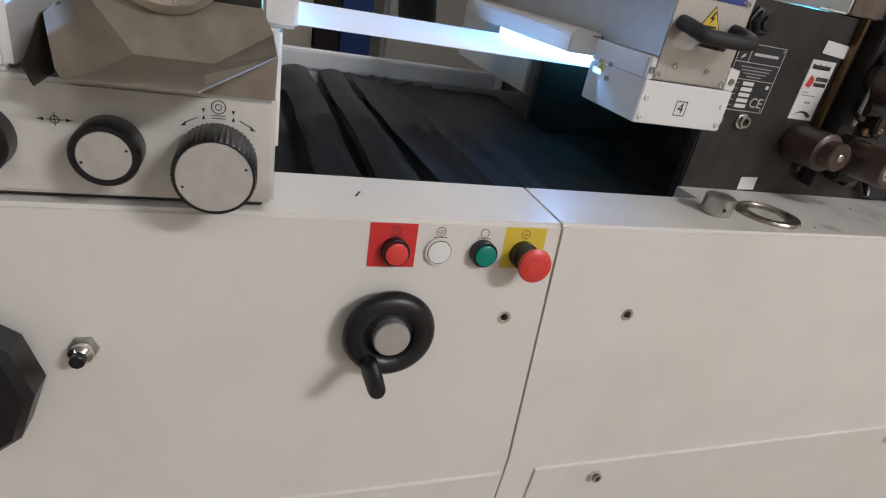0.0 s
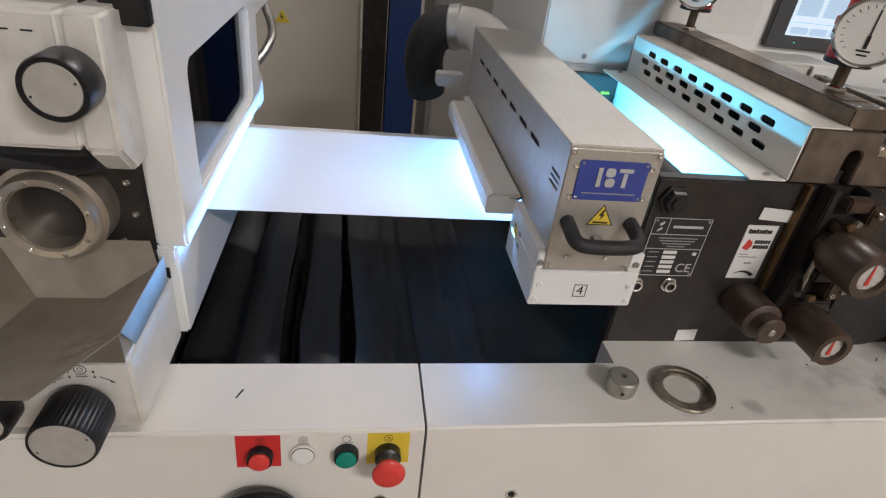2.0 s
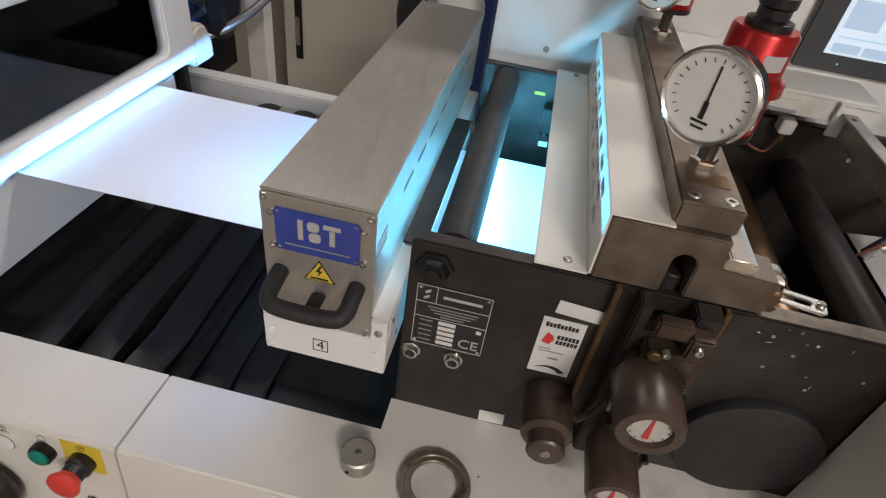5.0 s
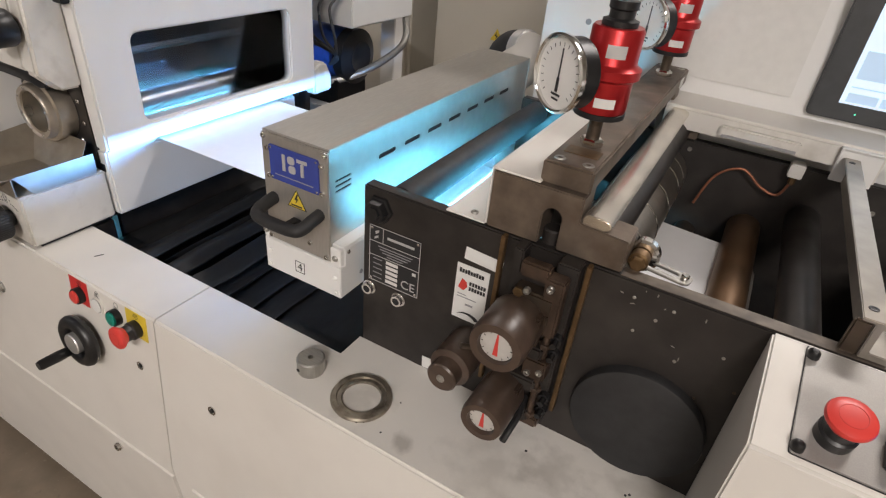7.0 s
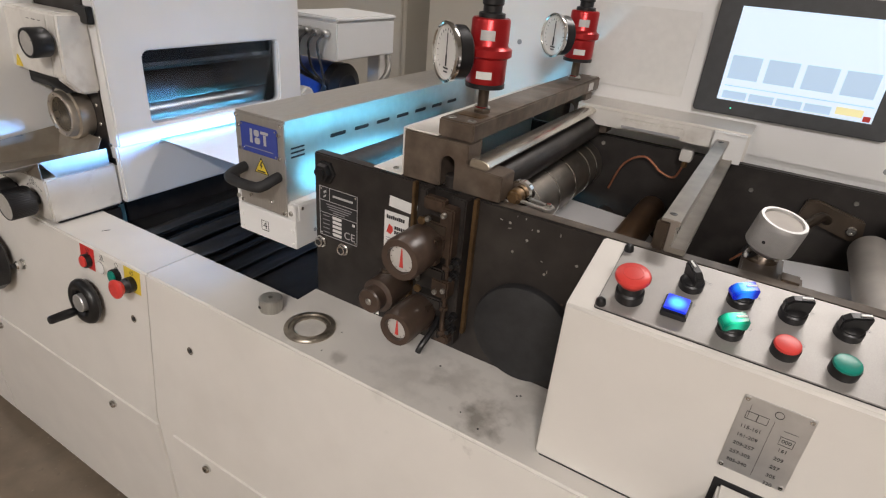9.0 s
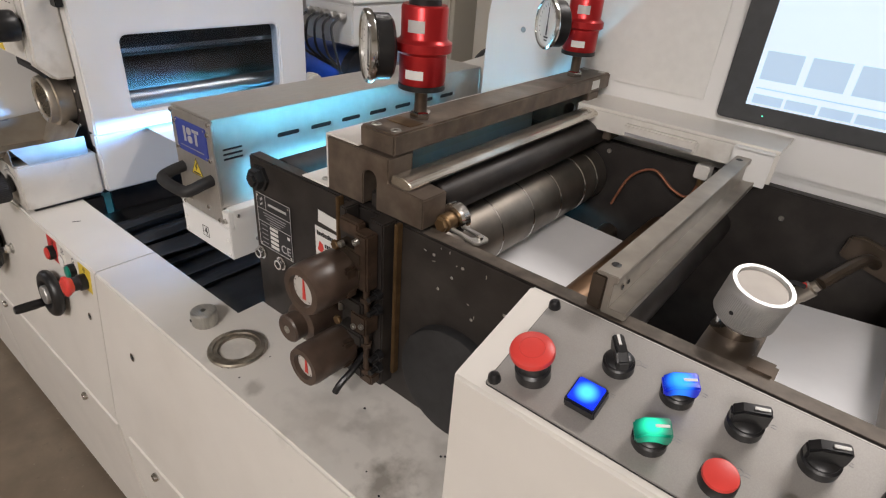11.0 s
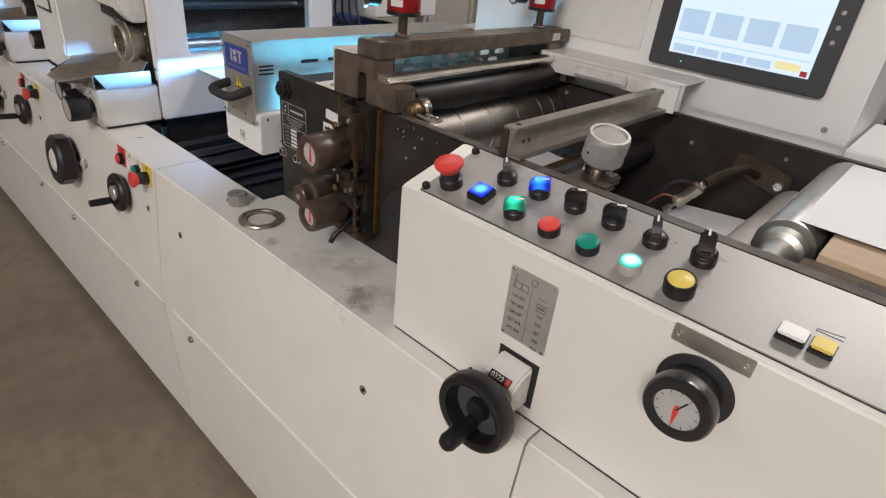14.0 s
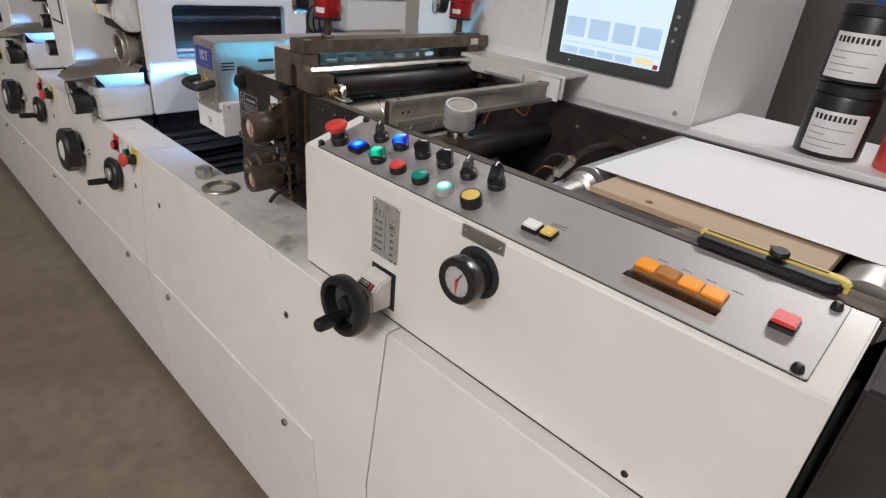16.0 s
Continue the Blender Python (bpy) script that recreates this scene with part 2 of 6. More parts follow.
def scuffs(mat):
    """Fine pale specks and long thin scratches over a base colour."""
    nt = mat.node_tree
    base = nt.nodes["Principled BSDF"].inputs["Base Color"]
    under = base.links[0].from_socket
    co = nt.nodes.new("ShaderNodeTexCoord")
    for scale, stretch, lo, hi, tone in ((75.0, (1, 1, 1), 0.66, 0.76, (0.33, 0.29, 0.24, 1)), (30.0, (1, 1, 1), 0.66, 0.80, (0.07, 0.057, 0.045, 1)), (6.0, (0.3, 1.6, 1), 0.66, 0.80, (0.27, 0.23, 0.185, 1)), (1.6, (1.3, 0.7, 1), 0.55, 0.75, (0.155, 0.122, 0.09, 1))):
        mp = nt.nodes.new("ShaderNodeMapping")
        mp.inputs["Scale"].default_value = stretch
        mp.inputs["Rotation"].default_value = (0, 0, radians(27) if stretch[0] != 1 else 0)
        tx = nt.nodes.new("ShaderNodeTexNoise")
        tx.inputs["Scale"].default_value, tx.inputs["Detail"].default_value = scale, 3.0
        r = nt.nodes.new("ShaderNodeMapRange")
        r.inputs["From Min"].default_value, r.inputs["From Max"].default_value, r.inputs["To Max"].default_value = lo, hi, 0.6
        m = nt.nodes.new("ShaderNodeMix")
        m.data_type = "RGBA"
        a, b = [i for i in m.inputs if i.type == "RGBA"]
        nt.links.new(co.outputs["Object"], mp.inputs["Vector"])
        nt.links.new(mp.outputs["Vector"], tx.inputs["Vector"])
        nt.links.new(tx.outputs["Fac"], r.inputs["Value"])
        nt.links.new(r.outputs["Result"], m.inputs["Factor"])
        nt.links.new(under, a)
        b.default_value = tone
        under = [o for o in m.outputs if o.type == "RGBA"][0]
    nt.links.new(under, base)


scuffs(CONCRETE)
WALLPAINT = material("pale_hall_wall", (0.62, 0.60, 0.56), 0.7, grain=0.03, grain_scale=2, dirt=0.15, dirt_scale=1)
CABINET = material("beige_cabinet_paint", (0.60, 0.565, 0.49), 0.5, grain=0.03, grain_scale=3, bump=0.08)
BLUEPAINT = material("deep_blue_paint", (0.025, 0.07, 0.26), 0.4, grain=0.1)
REDANODE = material("red_anodised_aluminium", (0.42, 0.018, 0.02), 0.28, metal=0.55, grain=0.1, grain_scale=40)
DIAL = material("dial_face", (0.76, 0.75, 0.72), 0.4, grain=0.02)
COPPER = material("copper_tube", (0.40, 0.16, 0.09), 0.35, metal=0.7, grain=0.15)
SCREEN = material("lit_display", (0.55, 0.68, 0.80), 0.2, emit=0.75)
SCREENBAR = material("lit_display_bar", (0.40, 0.54, 0.70), 0.2, emit=0.6)
SCREENYELLOW = material("lit_display_yellow", (0.72, 0.66, 0.36), 0.2, emit=0.6)
BEZEL = material("dark_grey_bezel", (0.055, 0.058, 0.062), 0.45, grain=0.1)
DARKHOUSING = material("dark_machine_paint", (0.085, 0.075, 0.065), 0.5, grain=0.1, grain_scale=6)
ROLLERGREY = material("dusty_grey_roller", (0.36, 0.33, 0.295), 0.5, metal=0.2, grain=0.08, grain_scale=25, dirt=0.35, dirt_colour=(0.2, 0.17, 0.14), dirt_scale=9)
DIALWORN = material("worn_dial_face", (0.52, 0.50, 0.47), 0.4, grain=0.06, dirt=0.4, dirt_scale=40)
DIALGREY = material("grey_dial_face", (0.42, 0.42, 0.41), 0.4, grain=0.05)
BORE = material("honed_bore_steel", (0.70, 0.64, 0.54), 0.24, metal=0.9, grain=0.15, grain_scale=20, rough_vary=0.06)
RUST = material("rusty_oiled_roller", (0.20, 0.115, 0.06), 0.35, metal=0.6, grain=0.3, grain_scale=14, dirt=0.4, dirt_colour=(0.06, 0.04, 0.03), dirt_scale=7)


def glass(name, tint):
    mat = bpy.data.materials.new(name)
    mat.use_nodes = True
    nt = mat.node_tree
    nt.nodes.clear()
    t, g, m, o = (nt.nodes.new("ShaderNode" + k) for k in ("BsdfTransparent", "BsdfGlossy", "MixShader", "OutputMaterial"))
    fr = nt.nodes.new("ShaderNodeFresnel")
    fr.inputs["IOR"].default_value = 1.45
    t.inputs["Color"].default_value = (*tint, 1)
    g.inputs["Roughness"].default_value = 0.03
    nt.links.new(fr.outputs["Fac"], m.inputs["Fac"])
    nt.links.new(t.outputs["BSDF"], m.inputs[1])
    nt.links.new(g.outputs["BSDF"], m.inputs[2])
    nt.links.new(m.outputs["Shader"], o.inputs["Surface"])
    return mat


GLASS = glass("clear_guard_pane", (0.80, 0.84, 0.90))
AMBERGLASS = glass("clear_hinged_cover", (0.95, 0.85, 0.8))

# ---- mesh helpers ----
ORIGIN = {}
FINE = ("symbols", "symbol", "ticks", "engraving", "text_bars", "border", "side_marks")


def thing(name, at, label, category, group="", kind=""):
    """A top-level Empty at its base; its parts are given in world coordinates."""
    ob = new(name)
    ob.empty_display_size = 0.05
    ob.location = at
    ORIGIN[ob] = Vector(at)
    return tagged(ob, label, category, group, kind)


def mesh(name, bm, mat):
    bmesh.ops.recalc_face_normals(bm, faces=bm.faces)
    me = bpy.data.meshes.new(name)
    for f in bm.faces:
        f.smooth = True
    bm.to_mesh(me)
    bm.free()
    me.set_sharp_from_angle(angle=radians(35))
    for m in mat if isinstance(mat, (list, tuple)) else (mat,):
        me.materials.append(m)
    return me


def part(name, bm, mat, parent, label=""):
    """Links a bmesh as one mesh object under a thing or under a part."""
    root = parent
    while root.parent:
        root = root.parent
    bmesh.ops.translate(bm, verts=bm.verts, vec=-ORIGIN[root])
    ob = new(name, mesh(name, bm, mat))
    ob.parent = parent
    return tagged(ob, label, kind="stuff" if name in FINE else "")


def solo(name, bm, mat, label, category, group="", kind=""):
    """A thing that is one mesh."""
    at = sum((v.co for v in bm.verts), Vector()) / len(bm.verts)
    at.z = min(v.co.z for v in bm.verts)
    bmesh.ops.translate(bm, verts=bm.verts, vec=-at)
    ob = new(name, mesh(name, bm, mat))
    ob.location = at
    ORIGIN[ob] = at
    return tagged(ob, label, category, group, kind)


def join(*bms):
    out = bmesh.new()
    for b in bms:
        me = bpy.data.meshes.new("tmp")
        b.to_mesh(me)
        b.free()
        out.from_mesh(me)
        bpy.data.meshes.remove(me)
    return out


def moved(bm, m):
    bmesh.ops.transform(bm, matrix=m, verts=bm.verts)
    return bm


def bevel(bm, r, seg=2, sharp=30, keep=None):
    if r > 0:
        edges = [e for e in bm.edges if len(e.link_faces) == 2 and e.calc_face_angle(0) > radians(sharp) and (keep is None or keep(e.verts[0].co, e.verts[1].co))]
        bmesh.ops.bevel(bm, geom=edges, offset=r, segments=seg, affect="EDGES", clamp_overlap=True)
    return bm


def box(x0, x1, y0, y1, z0, z1, r=0.002, seg=2):
    bm = bmesh.new()
    bmesh.ops.create_cube(bm, size=1, matrix=Matrix.Translation(((x0 + x1) / 2, (y0 + y1) / 2, (z0 + z1) / 2)) @ Matrix.Diagonal((abs(x1 - x0), abs(y1 - y0), abs(z1 - z0), 1)))
    return bevel(bm, r, seg)


def prism(outline, a0, a1, axis="x", r=0.002, holes=(), seg=2, keep=None):
    """An outline extruded along an axis: (y, z) along x, (x, z) along y, (x, y) along z. holes: outlines cut through it."""
    def at(p, a):
        return {"x": (a, p[0], p[1]), "y": (p[0], a, p[1]), "z": (p[0], p[1], a)}[axis]
    bm = bmesh.new()
    loops = []
    for line in (outline, *holes):
        vs = [bm.verts.new(at(p, a0)) for p in line]
        loops.append([bm.edges.new((vs[i], vs[(i + 1) % len(vs)])) for i in range(len(vs))])
    if holes:
        bmesh.ops.triangle_fill(bm, use_beauty=True, use_dissolve=False, edges=[e for l in loops for e in l])
    else:
        bm.faces.new([e.verts[0] for e in loops[0]])
    ext = bmesh.ops.extrude_face_region(bm, geom=bm.faces[:])
    bmesh.ops.translate(bm, verts=[v for v in ext["geom"] if isinstance(v, bmesh.types.BMVert)], vec=Vector(at((0, 0), a1)) - Vector(at((0, 0), a0)))
    bmesh.ops.recalc_face_normals(bm, faces=bm.faces)
    return bevel(bm, r, seg, 40, keep)


def round_rect(u0, u1, v0, v1, r, n=5):
    pts = []
    for cu, cv, a in ((u1 - r, v1 - r, 0), (u0 + r, v1 - r, 90), (u0 + r, v0 + r, 180), (u1 - r, v0 + r, 270)):
        pts += [(cu + r * math.cos(radians(a + 90 * i / n)), cv + r * math.sin(radians(a + 90 * i / n))) for i in range(n + 1)]
    return pts


def turned(profile, m=None, seg=32, wob=None):
    """A profile of (radius, height) turned about z; wob(angle) scales the radius."""
    bm = bmesh.new()
    rings = []
    for r, h in profile:
        if r < 1e-6:
            rings.append([bm.verts.new((0, 0, h))] * seg)
        else:
            rings.append([bm.verts.new((r * math.cos(2 * math.pi * i / seg), r * math.sin(2 * math.pi * i / seg), h)) for i in range(seg)])
    for a, b in zip(rings, rings[1:]):
        for i in range(seg):
            vs = []
            for v in (a[i], a[(i + 1) % seg], b[(i + 1) % seg], b[i]):
                if v not in vs:
                    vs.append(v)
            if len(vs) > 2:
                bm.faces.new(vs)
    return moved(bm, m) if m else bm


def rod(r, h0, h1, m=None, c=0.001, seg=24):
    c = min(c, r * 0.4, abs(h1 - h0) * 0.4)
    return turned([(0, h0), (r - c, h0), (r, h0 + c), (r, h1 - c), (r - c, h1), (0, h1)], m, seg)


def aim(at, way):
    """A pose at a place whose z axis points along a way."""
    return Matrix.Translation(at) @ Vector(way).to_track_quat("Z", "Y").to_matrix().to_4x4()


FRONT = (0, -1, 0)
UPRIGHT = pose(0, 0, 0, 90)


def sweep(points, r, seg=10, closed=False):
    """A round tube along a smooth line through points."""
    pts = [Vector(p) for p in points]
    fine = []
    n = len(pts)
    for i in range(n - 1):
        p0, p1, p2, p3 = pts[max(i - 1, 0)], pts[i], pts[i + 1], pts[min(i + 2, n - 1)]
        for k in range(6):
            t = k / 6
            fine.append(0.5 * (2 * p1 + (p2 - p0) * t + (2 * p0 - 5 * p1 + 4 * p2 - p3) * t * t + (3 * p1 - p0 - 3 * p2 + p3) * t ** 3))
    fine.append(pts[-1])
    bm = bmesh.new()
    rings = []
    for i, p in enumerate(fine):
        d = fine[min(i + 1, len(fine) - 1)] - fine[max(i - 1, 0)]
        q = d.to_track_quat("Z", "Y")
        rings.append([bm.verts.new(p + q @ Vector((r * math.cos(2 * math.pi * k / seg), r * math.sin(2 * math.pi * k / seg), 0))) for k in range(seg)])
    for a, b in zip(rings, rings[1:]):
        for k in range(seg):
            bm.faces.new((a[k], a[(k + 1) % seg], b[(k + 1) % seg], b[k]))
    bm.faces.new(rings[0])
    bm.faces.new(rings[-1])
    return bm


def letters(body, size, m, depth=0.0004):
    """Characters of the built-in font as a bmesh, centred, lying in the pose's xy plane."""
    cu = bpy.data.curves.new("tmp", "FONT")
    cu.body, cu.size, cu.extrude, cu.align_x, cu.align_y = body, size, depth, "CENTER", "CENTER"
    ob = new("tmp", cu)
    me = bpy.data.meshes.new_from_object(ob.evaluated_get(bpy.context.evaluated_depsgraph_get()))
    bm = bmesh.new()
    bm.from_mesh(me)
    bpy.data.objects.remove(ob)
    bpy.data.curves.remove(cu)
    bpy.data.meshes.remove(me)
    return moved(bm, m)


def screw(at, way, parent, r=0.0035, h=0.0025, mat=None, name="screw"):
    prof = [(0, h * 0.4), (r * 0.4, h * 0.4), (r * 0.45, h), (r * 0.8, h), (r, h * 0.6), (r, 0)]
    return part(name, turned(prof, aim(at, way), 12), mat or CHROME, parent)

# ---- the hall ----
solo("floor", box(-9, 7, -5, 6, -0.2, 0.0, 0), CONCRETE, "worn brown-grey concrete workshop floor", "floor", kind="structure")
solo("ceiling", box(-9, 7, -5, 6, 4.3, 4.5, 0), WALLPAINT, "plain pale hall ceiling", "ceiling", kind="structure")
for nm, b in (("wall_north", (-9, 7, 6, 6.2, 0, 4.3)), ("wall_south", (-9, 7, -5.2, -5, 0, 4.3)), ("wall_west", (-9.2, -9, -5.2, 6.2, 0, 4.3)), ("wall_east", (7, 7.2, -5.2, 6.2, 0, 4.3))):
    solo(nm, box(*b, 0), WALLPAINT, "plain pale painted hall wall", "wall", kind="structure")


# ---- base cabinets of the press ----
def front_y(z):
    """The leaning front of the base cabinets."""
    return -0.094 * (0.9 - z) if z > 0.55 else -0.033 + 0.046 * (0.55 - z)


def base_cabinet(x0, x1, ledge, covers, holes, label, deep=None):
    cab = thing("base_cabinet", ((x0 + x1) / 2, 0.1, 0.05), label, "machine cabinet", "base cabinets of the press")
    g = 0.0018
    prof = [(0, 0.9), (-0.033, 0.55), (-0.01, 0.05), (0.3, 0.05), (0.3, 0.8), (ledge, 0.8), (ledge, 0.9)]
    coat = STAINED if deep else CREAM
    part("body", prism(prof, x0 + g, x1 - g, "x", 0.004, seg=3, keep=lambda p, q: max(p.y, q.y) < 0.1 and abs(p.x - q.x) > 0.01), coat, cab)
    if deep:
        part("top_plate", box(deep, x1 - g, ledge, 0.168, 0.8, 0.9, 0), coat, cab)
    for c0, c1 in covers:
        y1, y0 = front_y(0.52), front_y(0.075)
        lid = part("cover", prism([(y1 + 0.002, 0.522), (y1 - 0.0035, 0.520), (y0 - 0.0035, 0.075), (y0 + 0.002, 0.073)], c0, c1, "x", 0.0008), CREAM, cab, "removable cream steel cover")
        inset = 0.111 if deep else 0.173
        for lx in (c0 + inset, c1 - inset):
            screw((lx, front_y(0.492) - 0.0035, 0.492), (0, -1, 0.05), lid, 0.010, 0.009, CHROME, "latch")
    for hx, hz in holes:
        at = Vector((hx, front_y(hz) - 0.0005, hz))
        ring = part("lock_ring", turned([(0.0055, -0.002), (0.0055, 0.001), (0.0085, 0.0012), (0.0088, -0.002)], aim(at, (0, -1, 0.09)), 20), CHROME, cab)
        part("lock_core", turned([(0, 0.0022), (0.004, 0.0022), (0.0052, -0.001)], aim(at, (0, -1, 0.09)), 6), BLACK, ring)
    return cab


LONG = "long cream steel base cabinet with leaning front"
base_cabinet(0, 1.127, 0.117, [(0.05, 0.94)], [(0.129, 0.777), (0.815, 0.774)], LONG + " and stained ledge", 0.298)
base_cabinet(1.127, 1.716, 0.168, [], [], "cream-painted steel base cabinet under the control box")
PITCH = 0.885
for k in range(7):
    xo = -PITCH * k
    base_cabinet(xo - PITCH, xo, 0.117, [(xo - 0.882, xo - 0.003)], [(xo - 0.053, 0.777)], LONG + " below a print unit")
# floor of the pocket and the sheet that closes the press behind the cabinets
solo("pocket_floor", box(-6.19, 1.716, 0.3, 0.98, 0.05, 0.795, 0.002), BLACKPLATE, "black steel core of the press bed", "press bed")
sill = thing("rear_sill", (-1.5, 1.0, 0.05), "white painted rear sill rail of the press", "rail")
part("rail", box(-6.19, 0.3, 0.985, 1.03, 0.86, 0.905, 0.004), WHITE, sill)
part("skirt", box(-6.19, 1.7, 1.0, 1.02, 0.05, 0.86, 0.002), CREAM, sill)


# ---- bellows in the pocket ----
def bellows(x0, x1, label):
    ob = thing("bellows", ((x0 + x1) / 2, 0.5, 0.85), label, "bellows", "bellows between the stations")
    # flat cloth lands, deep shadowed folds between them, then thin lips towards the lamp:
    # front left and right edge from x0, heights of left edge, middle and right edge
    lands = ((0.000, 0.075, 0.846, 0.842, 0.822), (0.080, 0.147, 0.856, 0.868, 0.864), (0.146, 0.176, 0.846, 0.815, 0.838), (0.175, 0.233, 0.858, 0.869, 0.861), (0.232, 0.250, 0.842, 0.815, 0.840),
             (0.249, 0.311, 0.867, 0.858, 0.864), (0.309, 0.348, 0.850, 0.852, 0.861), (0.346, 0.414, 0.849, 0.851, 0.858), (0.412, 0.466, 0.849, 0.852, 0.855), (0.464, 0.643, 0.849, 0.851, 0.849))
    ny, nx = 46, 10
    width = (x1 - x0) / 0.643
    for i, (l, r, zl, zm, zr) in enumerate(lands):
        bm = bmesh.new()
        rows = []
        for j in range(ny + 1):
            y = 0.119 + 0.86 * j / ny
            run = y - 0.119
            ends = []
            for side, e in ((i, l), (i + 1, r)):
                sway = 0.011 * noise.noise(Vector((side * 3.7, y * 2.6, 1.0))) + 0.004 * noise.noise(Vector((side * 1.9, y * 9, 5.0)))
                free = 0.0 if side in (0, len(lands)) else 1.0
                ends.append(x0 + e * width + free * (sway - 0.035 * run * (1 - e)))
            row = []
            for k in range(nx + 1):
                u = k / nx
                z = (zl * (1 - u) * (1 - 2 * u) + zm * 4 * u * (1 - u) + zr * u * (2 * u - 1)) + 0.003 * noise.noise(Vector((i * 5 + u * 2.2, y * 7, 2.0))) + 0.0012 * noise.noise(Vector((i * 5 + u * 6, y * 22, 7.0)))
                if k == nx and zr > 0.85:
                    z += 0.0022
                row.append(bm.verts.new((ends[0] + (ends[1] - ends[0]) * u, y, z)))
            rows.append(row)
        for p, q in zip(rows, rows[1:]):
            for k in range(nx):
                bm.faces.new((p[k], p[k + 1], q[k + 1], q[k]))
        ext = bmesh.ops.extrude_face_region(bm, geom=bm.faces[:])
        bmesh.ops.translate(bm, verts=[v for v in ext["geom"] if isinstance(v, bmesh.types.BMVert)], vec=(0, 0, -0.002))
        part("pleat", bm, BELLOWS, ob)
    part("bed", box(x0, x1, 0.118, 0.98, 0.7965, 0.802, 0.001), BLACKPLATE, ob)
    return ob


for k in range(6):
    bellows(-0.345 - PITCH * k, 0.298 - PITCH * k, "creased black cloth bellows in the pocket between stations")

# ---- side frames of the die station ----
fr = thing("side_frame", (1.0, 0.18, 0.9), "blackened steel front side plate of the die station", "machine frame")
part("plate", box(0.302, 1.716, 0.168, 0.19, 0.8, 1.186, 0.0025), BLACKPLATE, fr)
part("worn_edge", box(0.668, 1.715, 0.1690, 0.1890, 1.1862, 1.1870, 0.0003), WORNEDGE, fr, "bare worn steel edge")
rng = random.Random(11)
for _ in range(11):
    cx, cz = rng.uniform(0.675, 0.835), 1.178 - 0.15 * rng.random() ** 1.6
    part("chip", moved(turned([(0.0022, 0), (0.0016, 0.0003), (0, 0.0003)], None, 5), Matrix.Translation((cx, 0.168, cz)) @ UPRIGHT @ pose(0, 0, 0, 0, 0, rng.uniform(0, 180)) @ Matrix.Diagonal((rng.uniform(0.6, 2.0), rng.uniform(0.2, 0.5), 1, 1))), STEEL, fr)
for hx, hz in ((0.70, 1.12), (0.72, 1.145), (0.755, 1.10), (0.80, 1.13), (0.79, 1.06), (0.785, 1.04), (0.69, 1.165), (0.735, 1.165), (0.71, 0.96), (0.825, 1.09)):
    screw((hx, 0.1675, hz), FRONT, fr, 0.0022, 0.0008, STEEL if hz > 1.09 else DARKSTEEL, "plug")
disc = part("round_cover", turned([(0, 0.016), (0.079, 0.016), (0.0825, 0.0145), (0.084, 0.011), (0.084, 0)], aim((0.739, 0.168, 0.989), FRONT), 64), RUBBER, fr, "large round matt black cover")
boss = part("threaded_boss", turned([(0, 0.020), (0.010, 0.020), (0.0105, 0.016), (0.016, 0.016), (0.018, 0.010), (0.018, 0.006), (0.022, 0.005), (0.022, 0)], aim((0.331, 0.168, 1.155), FRONT), 6), BLACK, fr, "black hexagon cable gland")
for cx in (0.317, 0.371):
    cn = part("connector", turned([(0.006, 0.004), (0.006, 0.011), (0.009, 0.011), (0.0095, 0.008), (0.0095, 0.004), (0.012, 0.004), (0.012, 0)], aim((cx, 0.168, 1.0145), FRONT), 24), CHROME, fr)
    part("socket", rod(0.006, 0.001, 0.007, aim((cx, 0.168, 1.0145), FRONT), 0.0005, 16), BLACK, cn)
rp = thing("rear_side_frame", (1.0, 0.745, 0.8), "blackened steel rear side plate of the die station", "machine frame")
part("plate", box(0.302, 2.6, 0.735, 0.757, 0.8, 1.178, 0.0025), BLACKPLATE, rp)
for bx, bz_ in ((0.98, 1.13), (1.16, 1.15), (1.36, 1.08), (0.66, 1.16), (1.5, 1.13)):
    screw((bx, 0.735, bz_), FRONT, rp, 0.0045, 0.003, STEEL, "bolt")

# ---- rating plate and labels on the side frame ----


def face(x, y, z):
    """A pose whose xy plane stands upright and faces the walkway."""
    return Matrix.Translation((x, y, z)) @ UPRIGHT


rate = thing("rating_plate", (0.36, 0.167, 1.03), "black and silver machine rating plate screwed to the frame", "label plate")
part("sheet", box(0.315, 0.402, 0.1665, 0.168, 1.030, 1.126, 0.0004), INK, rate)


def flat(x0, x1, z0, z1, y, t=0.0004):
    return box(x0, x1, y - t, y, z0, z1, 0)


yy = 0.1665
edges = [(0.315, 0.402, 1.0295, 1.0305), (0.315, 0.402, 1.1255, 1.1265), (0.3146, 0.3156, 1.030, 1.126), (0.4014, 0.4024, 1.030, 1.126), (0.315, 0.402, 1.0995, 1.1005), (0.315, 0.402, 1.0755, 1.0765), (0.338, 0.339, 1.100, 1.126)]
part("border", join(*[flat(*e, yy) for e in edges]), SILVERINK, rate)
part("emblem", join(prism([(0.324, 1.117), (0.331, 1.121), (0.331, 1.117), (0.326, 1.113)], yy - 0.0004, yy, "y", 0), prism([(0.324, 1.108), (0.330, 1.112), (0.330, 1.108), (0.323, 1.104)], yy - 0.0004, yy, "y", 0)), SILVERINK, rate)
part("name_bar", flat(0.346, 0.392, 1.1105, 1.1145, yy), SILVERINK, rate)
part("text_bars", join(*[flat(0.36 - w, 0.36 + w, z, z + 0.0016, yy) for w, z in ((0.03, 1.093), (0.027, 1.0885), (0.022, 1.084), (0.014, 1.0795))]), GREYINK, rate)
